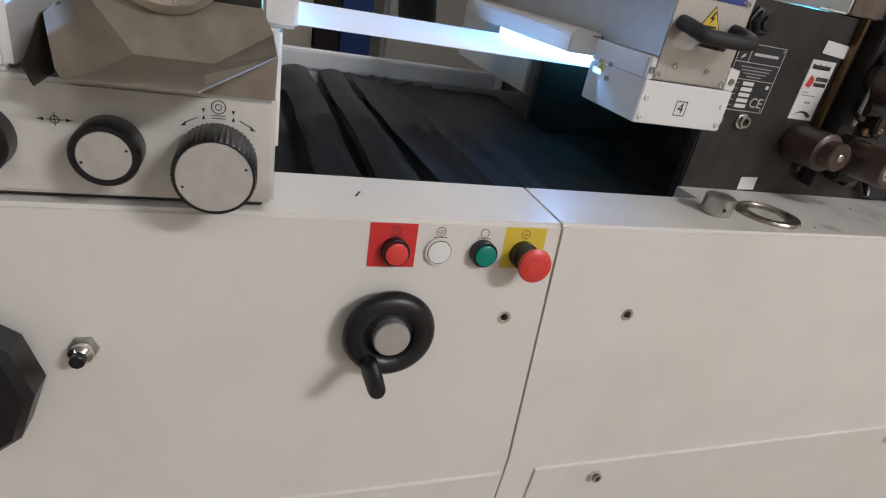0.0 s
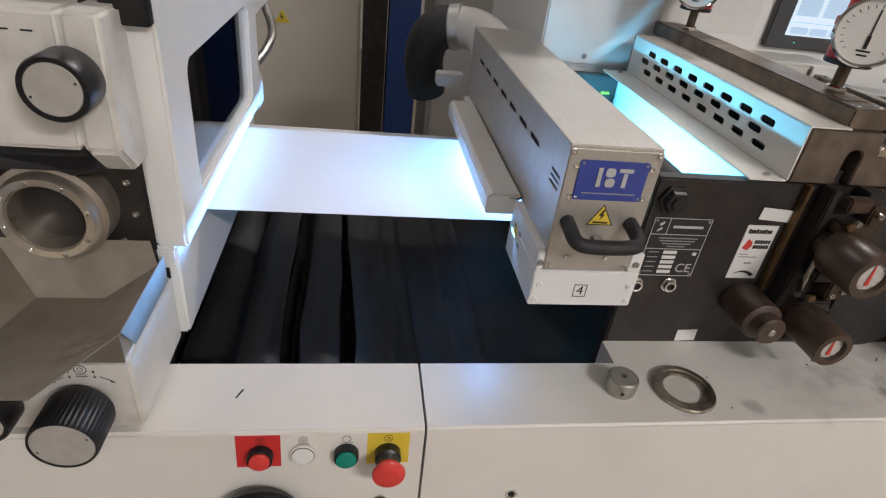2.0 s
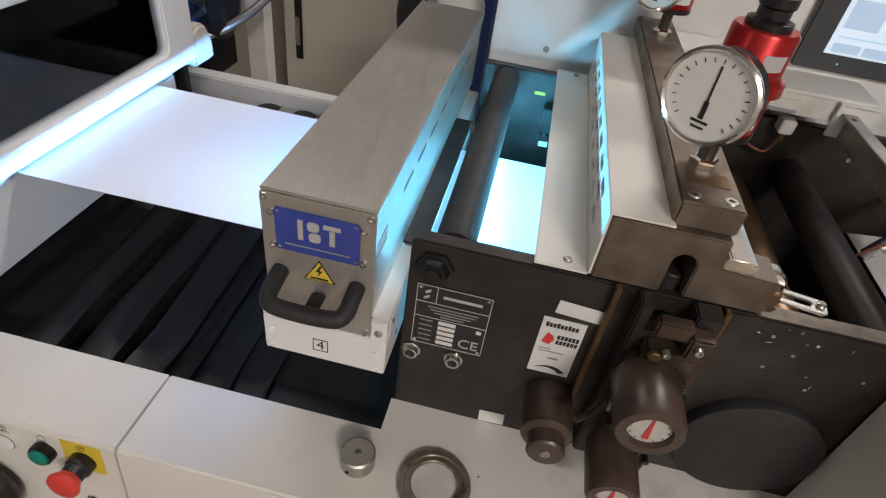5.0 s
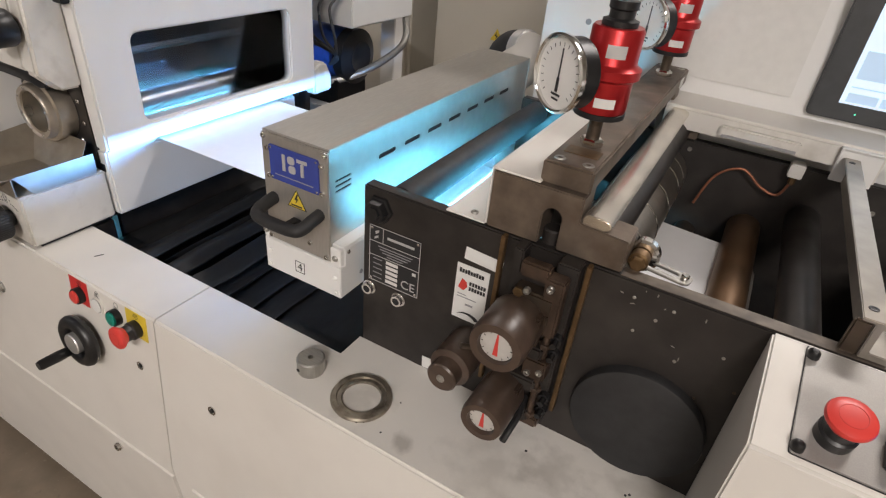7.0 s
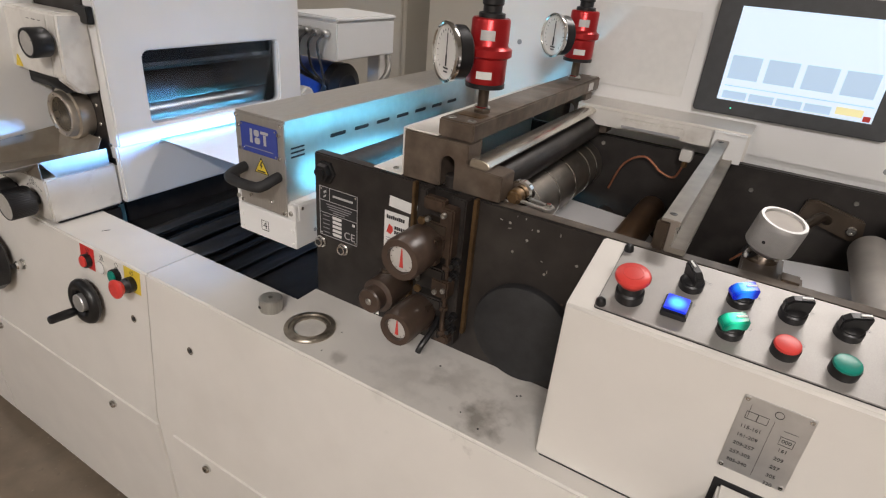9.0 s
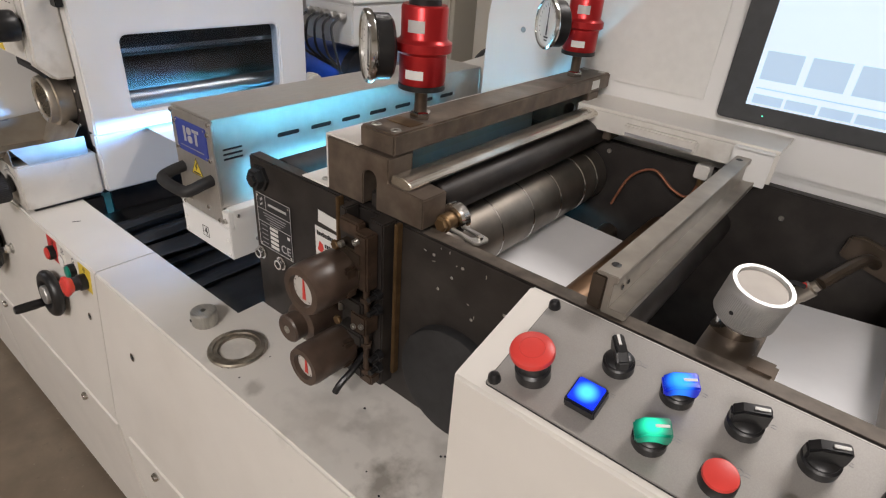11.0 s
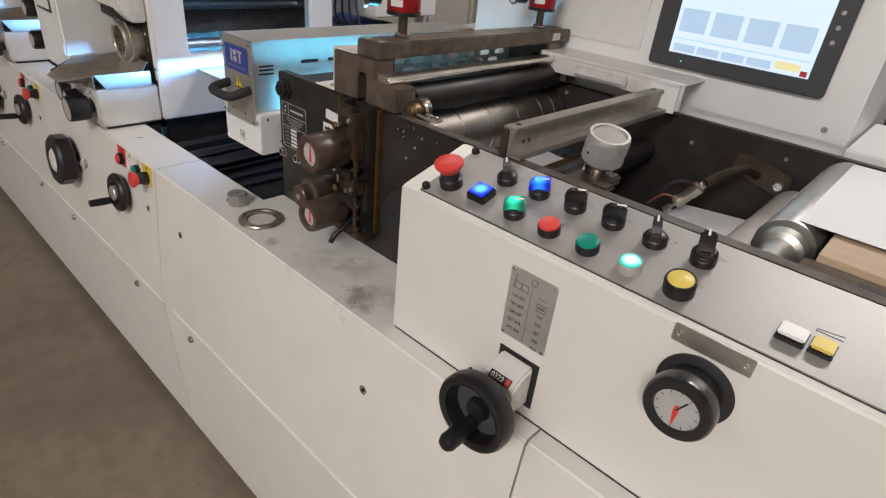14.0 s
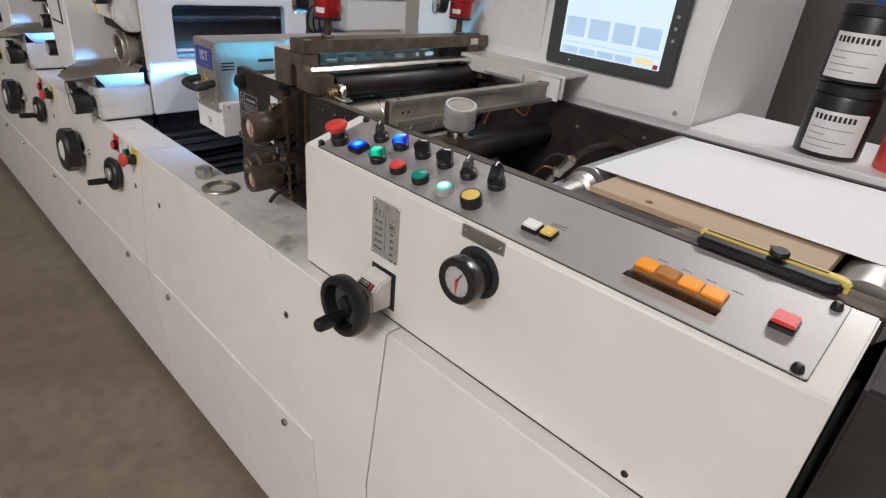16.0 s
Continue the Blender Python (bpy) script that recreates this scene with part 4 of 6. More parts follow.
vlv = thing("air_cylinder", (1.05, 0.6, 1.05), "small brass and steel cylinder on a swing arm", "air cylinder")
part("arm", sweep([(1.125, 0.722, 1.108), (1.11, 0.69, 1.122), (1.09, 0.64, 1.118), (1.07, 0.605, 1.10)], 0.0095), DARKSTEEL, vlv)
w_ = Vector((-0.05, -0.01, -0.069))
part("barrel", turned([(0, 0), (0.008, 0), (0.0085, 0.008), (0.0125, 0.010), (0.0125, 0.030), (0.0115, 0.032), (0.0115, 0.052), (0.0125, 0.054), (0.0125, 0.064), (0, 0.066)], aim((1.068, 0.603, 1.098), w_), 28), FLANGESTEEL, vlv)
part("hose", sweep([(1.053, 0.590, 1.094), (1.035, 0.575, 1.100), (1.010, 0.570, 1.082), (0.995, 0.575, 1.045)], 0.0035), RUBBER, vlv)
part("hose", sweep([(1.028, 0.585, 1.060), (1.008, 0.572, 1.062), (0.985, 0.57, 1.035)], 0.0022), COPPER, vlv)
part("clevis", turned([(0.0035, 0.06), (0.0035, 0.078), (0.008, 0.078), (0.008, 0.092), (0.003, 0.094), (0, 0.094)], aim((1.068, 0.603, 1.098), w_), 10), STEEL, vlv)
part("fitting", rod(0.004, 0, 0.014, aim((1.058, 0.597, 1.086), (-0.5, -0.3, 0.7)), 0.0008, 10), REDINK, vlv)
part("fitting", rod(0.004, 0, 0.014, aim((1.033, 0.592, 1.052), (-0.5, -0.3, 0.7)), 0.0008, 10), STEEL, vlv)
brk = thing("swing_bracket", (1.14, 0.72, 1.06), "black steel bracket plate bolted to the pit wall", "bracket")
part("plate", prism([(1.075, 1.105), (1.080, 1.140), (1.100, 1.144), (1.185, 1.122), (1.190, 1.085), (1.170, 1.078)], 0.718, 0.733, "y", 0.003), DARKSTEEL, brk)
screw((1.168, 0.718, 1.100), FRONT, brk, 0.010, 0.006)

# ---- paper web between the print unit and the lamp ----
for k in range(6):
    w = thing("paper_web", (-0.1 - PITCH * k, 0.455, 1.045), "taut white paper web leaving the print unit", "paper web", "stretches of the paper web")
    part("sheet", box(-0.62 - PITCH * k, (0.62 if k == 0 else 0.22) - PITCH * k, 0.287, 0.629, 1.0455, 1.0462, 0), PAPER, w)


# ---- ultraviolet lamp ----
def uv_lamp(full):
    lamp = thing("uv_lamp", (0.215, 0.45, 1.0), "stainless steel ultraviolet dryer housing with blue plate and black handle" if full else "stainless steel ultraviolet dryer housing over the web", "dryer lamp", "ultraviolet dryers")
    part("front_block", box(0.143, 0.293, 0.125, 0.272, 1.003, 1.0605, 0.0015), WHITE, lamp, "white painted lower block")
    part("block_back", box(0.1435, 0.2925, 0.134, 0.272, 1.0612, 1.0905, 0.001), WHITE, lamp)
    for e0, e1 in ((0.1432, 0.1522), (0.2738, 0.2928)):
        ear = part("block_ear", box(e0, e1, 0.1255, 0.1338, 1.0612, 1.0900, 0.0012), WHITE, lamp)
        screw(((e0 + e1) / 2, 0.1255, 1.0735), FRONT, ear, 0.0048, 0.003, STEEL)
    part("rear_block", box(0.143, 0.293, 0.655, 0.80, 1.003, 1.0905, 0.002), WHITE, lamp)
    slots = [round_rect(0.245 + 0.072 * i, 0.245 + 0.072 * i + 0.047, 1.187, 1.195, 0.0038, 3) for i in range(7)] + [round_rect(0.142, 0.178, z, z + 0.004, 0.0018, 2) for z in (1.170, 1.178, 1.186)]
    o = [(0.1315, 1.0915), (0.82, 1.0915), (0.82, 1.236), (0.1315, 1.236)]
    part("side_sheet", prism(o, 0.2705, 0.2720, "x", 0, slots), LAMPSTEEL, lamp)
    part("side_sheet", prism(o, 0.1540, 0.1555, "x", 0, slots), LAMPSTEEL, lamp)
    part("inner_body", box(0.158, 0.268, 0.135, 0.815, 1.094, 1.233, 0.001), BLACKPLATE, lamp)
    part("lid", box(0.1525, 0.2735, 0.1285, 0.822, 1.236, 1.2395, 0.0012), LAMPSTEEL, lamp)
    plate = part("front_plate", box(0.1525, 0.2735, 0.126, 0.1312, 1.0625, 1.2358, 0.0015), LAMPSTEEL, lamp, "stainless front plate")
    part("rear_plate", box(0.1525, 0.2735, 0.82, 0.825, 1.0915, 1.2358, 0.001), LAMPSTEEL, lamp)
    part("slot_hood", prism([(0.10, 1.065), (0.152, 1.065), (0.152, 1.099), (0.108, 1.099), (0.10, 1.093)], 0.272, 0.73, "y", 0.002), CREAM, lamp, "cream light-trap hood along the slot")
    part("slot_hood", box(0.2735, 0.302, 0.272, 0.655, 1.088, 1.094, 0.001), LAMPSTEEL, lamp)
    part("flange", box(0.135, 0.302, 0.272, 0.655, 1.0915, 1.095, 0.0005), BLACKPLATE, lamp)
    for sx, sz in ((0.158, 1.231), (0.268, 1.231), (0.159, 1.069), (0.267, 1.069), (0.182, 1.083), (0.236, 1.083), (0.164, 1.214), (0.262, 1.214), (0.164, 1.172), (0.262, 1.172)):
        screw((sx, 0.126, sz), FRONT, plate, 0.0042, 0.003)
    for sx, sz in ((0.153, 1.038), (0.283, 1.038), (0.151, 1.012), (0.285, 1.012)):
        screw((sx, 0.125, sz), FRONT, lamp, 0.0042, 0.0025, WHITEPL)
    if full:
        badge = part("badge", prism(round_rect(0.168, 0.258, 1.169, 1.222, 0.003), 0.124, 0.126, "y", 0.0005), BLUEPLATE, plate, "blue enamel maker plate")
        yb = 0.124
        s = [flat(0.193, 0.1985, 1.188, 1.213, yb, 0.001), prism(round_rect(0.203, 0.2155, 1.2015, 1.213, 0.004, 3), yb - 0.001, yb, "y", 0), prism(round_rect(0.2045, 0.217, 1.188, 1.1995, 0.004, 3), yb - 0.001, yb, "y", 0), flat(0.220, 0.238, 1.2080, 1.213, yb, 0.001), flat(0.2265, 0.2320, 1.188, 1.2068, yb, 0.001)]
        part("maker_mark", join(*s), SILVERINK, badge)
        part("fine_print", flat(0.178, 0.248, 1.178, 1.1795, yb), GREYINK, badge)
        for sx, sz in ((0.172, 1.218), (0.254, 1.218), (0.172, 1.173), (0.254, 1.173)):
            screw((sx, yb, sz), FRONT, badge, 0.0018, 0.001)
        hd = part("handle", sweep([(0.170, 0.127, 1.137), (0.170, 0.108, 1.134), (0.171, 0.092, 1.130), (0.180, 0.083, 1.127), (0.213, 0.081, 1.126), (0.246, 0.083, 1.127), (0.255, 0.092, 1.130), (0.256, 0.108, 1.134), (0.256, 0.127, 1.137)], 0.0095, 14), RUBBER, plate, "black rubber grip handle")
        part("handle_clip", box(0.206, 0.222, 0.0885, 0.126, 1.112, 1.1175, 0.002), BLACK, plate)
        part("warning_sign", prism([(0.196, 1.133), (0.232, 1.133), (0.214, 1.163)], 0.1255, 0.126, "y", 0), INK, plate)
        part("warning_field", prism([(0.1985, 1.1345), (0.2295, 1.1345), (0.214, 1.1605)], 0.1252, 0.1255, "y", 0), YELLOWLABEL, plate)
        part("warning_bolt", prism([(0.215, 1.156), (0.210, 1.147), (0.2135, 1.147), (0.212, 1.140), (0.218, 1.149), (0.2145, 1.149), (0.2175, 1.156)], 0.1249, 0.1252, "y", 0), INK, plate)
        part("warning_text", flat(0.204, 0.224, 1.136, 1.1385, 0.1252, 0.0003), INK, plate)
        part("number_sign", join(letters("4", 0.0205, face(0.2135, 0.125, 1.0285)), *[flat(*e, 0.125) for e in ((0.204, 0.223, 1.0185, 1.0196), (0.204, 0.223, 1.0379, 1.039), (0.204, 0.2051, 1.0185, 1.039), (0.2219, 0.223, 1.0185, 1.039))]), INK, lamp, "printed number four in a square")
        side = part("side_cover", box(0.293, 0.2945, 0.135, 0.262, 1.058, 1.088, 0.0005), WHITE, lamp)
        screw((0.2945, 0.142, 1.082), (1, 0, 0), side, 0.0035, 0.002)
        screw((0.293, 0.175, 1.028), (1, 0, 0), lamp, 0.004, 0.0012, GREYINK, "plug")
        part("side_marks", join(*[box(0.1425, 0.143, y0, y0 + 0.012, z0, z0 + 0.006, 0) for y0, z0 in ((0.21, 1.06), (0.235, 1.06), (0.21, 1.04))]), GREYINK, lamp)
        part("light_slit", box(0.1422, 0.1430, 0.236, 0.258, 1.0450, 1.0520, 0.0002), SLITGLOW, lamp, "glowing slit of the lamp block")
        part("caution_sign", prism([(0.228, 1.05), (0.246, 1.05), (0.237, 1.068)], 0.1422, 0.143, "x", 0), YELLOWLABEL, lamp)
    return lamp


lamp = uv_lamp(True)
for k in range(1, 6):
    ob = copy_thing(lamp, pose(0.215 - PITCH * k, 0.45, 1.0))
    tagged(ob, "stainless steel ultraviolet dryer housing of a farther station")
elb = thing("exhaust_hose", (0.16, 1.0, 1.15), "black elbow hose and grey duct behind the dryer", "hose")
part("duct", sweep([(0.213, 0.822, 1.183), (0.213, 0.90, 1.188), (0.208, 0.98, 1.192), (0.19, 1.05, 1.192), (0.165, 1.08, 1.19)], 0.052, 24), CREAM, elb)
part("collar", rod(0.058, 0, 0.035, aim((0.17, 1.078, 1.19), (-0.9, 0.3, -0.15)), 0.004, 32), ALU, elb)
part("elbow", sweep([(0.150, 1.085, 1.187), (0.115, 1.10, 1.178), (0.088, 1.12, 1.145), (0.08, 1.145, 1.09), (0.09, 1.165, 1.03), (0.10, 1.175, 0.985)], 0.055, 24), RUBBER, elb)
part("bracket", box(0.085, 0.15, 0.86, 0.90, 1.09, 1.12, 0.003), WORN, elb)


# ---- print unit ----
def knob(name, at, r, ln, fr_, mat, label, rib=0.0):
    m = aim((at[0], at[1], at[2]), FRONT)
    seg = 96
    ob = thing(name, at, label, "control knob", "knobs of the print units")
    g = bmesh.new()
    rings = []
    prof = [(r * 0.45, 0), (r * 0.5, ln * 0.15), (r * 0.92, ln * 0.2), (r, ln * 0.28), (r, ln * 0.94), (r * 0.95, ln), (fr_ + 0.0008, ln), (fr_, ln * 0.97)]
    for rr, hh in prof:
        rings.append([g.verts.new(((rr - (rib if i % 2 and rr == r else 0)) * math.cos(2 * math.pi * i / seg), (rr - (rib if i % 2 and rr == r else 0)) * math.sin(2 * math.pi * i / seg), hh)) for i in range(seg)])
    for a, b in zip(rings, rings[1:]):
        for i in range(seg):
            g.faces.new((a[i], a[(i + 1) % seg], b[(i + 1) % seg], b[i]))
    grip = part("grip", moved(g, m), mat, ob)
    cap = part("cap", rod(fr_, ln * 0.9, ln * 0.985, m, 0.0006, 40), CAPALU, grip, "pale grimy metal cap")
    for a in (20, 200):
        part("pin_hole", rod(0.0013, ln * 0.985, ln * 0.985 + 0.0003, m @ pose(fr_ * 0.86 * math.cos(radians(a)), fr_ * 0.86 * math.sin(radians(a)), 0), 0.0001, 8), INK, cap)
    return ob


def print_unit():
    things = []
    u = thing("print_unit", (-0.5, 0.3, 0.9), "white print unit with a windowed guard hood", "print unit", "print units")
    things.append(u)
    hood = part("hood_front", prism([(0.1655, 1.054), (0.764, 1.054), (0.764, 1.385), (0.1655, 1.385)], -0.345, -0.306, "x", 0.004, [round_rect(0.258, 0.675, 1.092, 1.264, 0.018)]), WHITE, u, "white guard hood with a window opening")
    pane = part("pane", box(-0.318, -0.315, 0.250, 0.683, 1.084, 1.272, 0), GLASS, hood, "clear guard pane")
    pane.visible_shadow = False
    part("hood_roof", box(-0.74, -0.306, 0.1655, 0.764, 1.3855, 1.40, 0.005), WHITE, u)
    part("hood_back", box(-0.606, -0.594, 0.1865, 0.764, 1.125, 1.385, 0.003), BLACKPLATE, u)
    part("hinge", box(-0.352, -0.306, 0.150, 0.165, 1.325, 1.36, 0.002), BLACK, u)
    part("lower_guard", prism([(0.168, 0.91), (0.70, 0.91), (0.70, 1.0425), (0.28, 1.0425), (0.28, 1.0525), (0.168, 1.0525)], -0.362, -0.322, "x", 0.004), WHITE, u, "white lower guard")
    part("filler", box(-0.625, -0.346, 0.1185, 0.1640, 0.801, 0.893, 0.001), BLACKPLATE, u)
    # added plate, no machine part: stops lamp light leaking onto the bellows
    part("leak_blocker", box(-0.378, -0.366, 0.190, 0.762, 0.803, 1.040, 0.001), BLACKPLATE, u, "added black plate blocking stray lamp light")
    part("catch", box(-0.348, -0.334, 0.1665, 0.168, 1.005, 1.022, 0.0005), BLACK, u)
    part("end_frame", box(-0.72, -0.346, 0.166, 0.186, 0.9, 1.385, 0.002), BLACKPLATE, u, "black end frame")
    part("rear_frame", box(-0.72, -0.346, 0.765, 0.785, 0.9, 1.385, 0.002), BLACKPLATE, u)
    part("rear_bracket", prism([(0.766, 1.03), (0.84, 1.03), (0.84, 1.07), (0.82, 1.11), (0.79, 1.115), (0.766, 1.10)], -0.35, -0.312, "x", 0.006), WORN, u)
    for x, z, r, mt in ((-0.40, 1.235, 0.035, BLACKPLATE), (-0.46, 1.16, 0.055, DARKSTEEL), (-0.39, 1.10, 0.022, STEEL), (-0.53, 1.27, 0.05, BLACKPLATE)):
        part("roller", rod(r, 0.187, 0.764, aim((x, 0, z), (0, 1, 0)), 0.004, 32), mt, u)
    part("doctor_bar", box(-0.372, -0.362, 0.187, 0.764, 1.215, 1.225, 0.001), CHROME, u)
    ro = part("flange", turned([(0.040, -0.10), (0.040, 0.044), (0.042, 0.047), (0.050, 0.048), (0.0525, 0.044), (0.0535, 0.034), (0.060, 0.032), (0.061, 0.0)], aim((-0.438, 0.165, 1.116), FRONT), 64), FLANGESTEEL, u, "machined round bore flange")
    for i in range(8):
        a = 2 * math.pi * (i + 0.3) / 8
        screw((-0.438 + 0.046 * math.cos(a), 0.1172, 1.116 + 0.046 * math.sin(a)), FRONT, ro, 0.003, 0.0015)
    part("bore", turned([(0.0395, -0.097), (0.0395, 0.0435), (0.0402, 0.0435), (0.0402, -0.097), (0.0395, -0.097)], aim((-0.438, 0.165, 1.116), FRONT), 48), BORE, ro, "honed shiny bore")
    # pale cone added in the through-hole to stand for the bright interior
    part("bore_reflector", turned([(0.0395, 0.055), (0.031, 0.018), (0.0155, 0.012), (0.0145, 0.045), (0.012, 0.048), (0, 0.048)], aim((-0.438, 0.212, 1.116), FRONT), 48), ALU, ro)
    part("flange_plate", prism(round_rect(-0.522, -0.40, 1.05, 1.172, 0.03), 0.150, 0.165, "y", 0.002), BLACKPLATE, u)
    for i in range(7):
        a = radians(-75 + 32 * i)
        screw((-0.438 + 0.078 * math.cos(a), 0.166, 1.116 + 0.078 * math.sin(a)), FRONT, u, 0.0045, 0.003)
    hs = part("left_housing", box(-0.735, -0.535, 0.004, 0.165, 1.012, 1.42, 0.006, 3), WHITE, u, "white upright housing with a small display")
    part("display_frame", box(-0.70, -0.575, 0.0015, 0.004, 1.17, 1.33, 0.0008), BLACK, hs)
    part("display_label", box(-0.692, -0.583, 0.0005, 0.0015, 1.178, 1.322, 0), PAPERLABEL, hs)
    part("display_window", box(-0.68, -0.595, 0.0, 0.0005, 1.26, 1.31, 0), GREEN, hs)
    part("rubber_lip", prism([(-0.56, 1.20), (-0.335, 1.20), (-0.345, 1.183), (-0.375, 1.176), (-0.40, 1.170), (-0.43, 1.180), (-0.47, 1.186), (-0.52, 1.184), (-0.56, 1.18)], 0.118, 0.158, "y", 0.005), RUBBER, u)
    low = part("side_box", box(-0.625, -0.332, 0.003, 0.165, 0.9085, 1.0115, 0.004), WORN, u, "worn white operating box")
    # shadow in the gap below the operating box, drawn as a black strip
    part("foot", box(-0.622, -0.342, 0.018, 0.160, 0.9005, 0.9083, 0.001), INK, u, "black strip for the shadow under the operating box")
    gx = -0.382
    sym = [turned([(0.0055, 0), (0.0064, 0), (0.0064, 0.0003), (0.0055, 0.0003)], aim((gx, 0.003, 1.0005), FRONT), 24), turned([(0.0022, 0), (0.003, 0), (0.003, 0.0003), (0.0022, 0.0003)], aim((gx, 0.003, 1.0005), FRONT), 20), flat(gx - 0.006, gx + 0.006, 0.9925, 0.9932, 0.003), flat(gx - 0.006, gx + 0.006, 0.990, 0.9907, 0.003)]
    for sx in (-1, 1):
        c = gx + sx * 0.024
        sym.append(prism([(c + sx * 0.008, 0.981), (c + sx * 0.003, 0.986), (c + sx * 0.0035, 0.9815)], 0.0026, 0.003, "y", 0))
        sym.append(moved(flat(-0.006, 0.006, -0.0004, 0.0004, 0), pose(c - sx * 0.001, 0.003, 0.987, 0, sx * 28, 0)))
        d = gx + sx * 0.0125
        sym.append(prism([(d - 0.0015, 0.9985), (d + 0.0015, 0.9985), (d, 0.9945)], 0.0026, 0.003, "y", 0))
        sym.append(prism([(d - 0.0015, 0.9885), (d + 0.0015, 0.9885), (d, 0.9925)], 0.0026, 0.003, "y", 0))
    gx = -0.510
    sym += [turned([(0.0028, 0), (0.0036, 0), (0.0036, 0.0003), (0.0028, 0.0003)], aim((gx, 0.003, 0.977), FRONT), 20), flat(gx - 0.006, gx + 0.006, 0.9767, 0.9773, 0.003), flat(gx - 0.0003, gx + 0.0003, 0.971, 0.983, 0.003)]
    for sx in (-1, 1):
        sym.append(prism([(gx + sx * 0.008, 0.9785), (gx + sx * 0.008, 0.9755), (gx + sx * 0.013, 0.977)], 0.0026, 0.003, "y", 0))
    part("symbols", join(*sym), INK, low, "printed black operating symbols")
    # ink tray with folded sides
    t = 0.0015
    tb = bmesh.new()
    P = {"a": (-0.489, -0.055, 1.033), "b": (-0.483, -0.066, 1.0295), "c": (-0.393, -0.066, 1.0295), "d": (-0.3335, 0.004, 1.051), "e": (-0.3335, 0.130, 1.051), "f": (-0.345, 0.150, 1.073), "g": (-0.518, 0.150, 1.072), "h": (-0.509, 0.005, 1.061),
         "i": (-0.485, 0.02, 1.0145), "j": (-0.402, 0.02, 1.0145), "k": (-0.372, 0.055, 1.018), "l": (-0.391, 0.105, 1.018), "m": (-0.465, 0.105, 1.018)}
    V = {k: tb.verts.new(p) for k, p in P.items()}
    for f in ("bcji", "cdkj", "dekl"[:2] + "lk", "efl", "fgml", "ghim", "habi", "ijklm"):
        tb.faces.new([V[c] for c in f])
    bmesh.ops.recalc_face_normals(tb, faces=tb.faces)
    ext = bmesh.ops.extrude_face_region(tb, geom=tb.faces[:])
    bmesh.ops.translate(tb, verts=[v for v in ext["geom"] if isinstance(v, bmesh.types.BMVert)], vec=(0, 0, -t))
    tray = thing("ink_tray", (-0.44, 0.04, 1.012), "open folded steel ink tray below the bore", "tray", "ink trays")
    things.append(tray)
    part("pan", tb, TRAYSTEEL, tray)
    part("side_flange", prism([(0.004, 1.0515), (0.150, 1.0515), (0.150, 1.012), (0.03, 1.012)], -0.3340, -0.3325, "x", 0.0004), LAMPSTEEL, tray)
    part("gusset", prism([(-0.393, 1.028), (-0.334, 1.050), (-0.334, 1.012), (-0.393, 1.012)], 0.001, 0.0028, "y", 0.0003), TRAYSTEEL, tray)
    part("left_flange", prism([(-0.050, 1.033), (0.005, 1.0605), (0.060, 1.0640), (0.060, 1.012), (-0.03, 1.012)], -0.5120, -0.5105, "x", 0.0004), DARKSTEEL, tray)
    # upper operating box
    up = thing("upper_box", (-0.48, 0.1, 1.18), "white upper operating box with chamfered underside", "machine box", "upper boxes of the print units")
    things.append(up)
    part("case", prism([(0.092, 1.212), (0.1645, 1.212), (0.1645, 1.345), (0.099, 1.345)], -0.63, -0.3685, "x", 0.005, seg=3), WORN, up)
    part("end_cheek", prism([(0.092, 1.212), (0.125, 1.178), (0.1645, 1.178), (0.1645, 1.345), (0.099, 1.345)], -0.3682, -0.333, "x", 0.005, seg=3), WORN, up, "white end cheek with chamfered foot")
    part("underside", box(-0.625, -0.369, 0.118, 0.1645, 1.176, 1.2115, 0.003), RUBBER, up, "oily black underside")
    part("warning_sign", prism([(-0.523, 1.218), (-0.497, 1.218), (-0.51, 1.243)], 0.0905, 0.093, "y", 0), YELLOWLABEL, up)
    part("symbols", join(flat(-0.445, -0.435, 1.325, 1.3265, 0.0975), flat(-0.425, -0.41, 1.325, 1.3265, 0.0975), flat(-0.40, -0.39, 1.325, 1.3265, 0.0975)), INK, up)
    things.append(knob("rotary_knob", (-0.361, 0.098, 1.288), 0.030, 0.05, 0.024, BLACK, "black rotary knob with pale metal cap"))
    things.append(knob("rotary_knob", (-0.382, 0.003, 0.958), 0.034, 0.066, 0.0305, BLACK, "large black ribbed rotary knob with pale metal cap", 0.0013))
    things.append(knob("rotary_knob", (-0.467, 0.003, 0.962), 0.0265, 0.042, 0.0205, BLACK, "black rotary knob with pale metal cap"))
    things.append(knob("rotary_knob", (-0.566, 0.003, 0.962), 0.03, 0.03, 0.022, BLACK, "black rotary knob at the operating box's end"))
    # black box beside the upright housing, added to fill an unidentified dark area
    dv = thing("dark_box", (-0.83, 0.1, 1.03), "black box with round knobs, added to fill a dark area", "drive housing", "ink drives of the print units")
    things.append(dv)
    part("housing", prism([(-0.935, 1.10), (-0.90, 1.045), (-0.752, 1.045), (-0.740, 1.09), (-0.740, 1.39), (-0.935, 1.39)], 0.055, 0.165, "y", 0.008), BLACK, dv)
    part("bracket", box(-0.92, -0.742, 0.075, 0.160, 0.9005, 1.0445, 0.004), BLACKPLATE, dv)
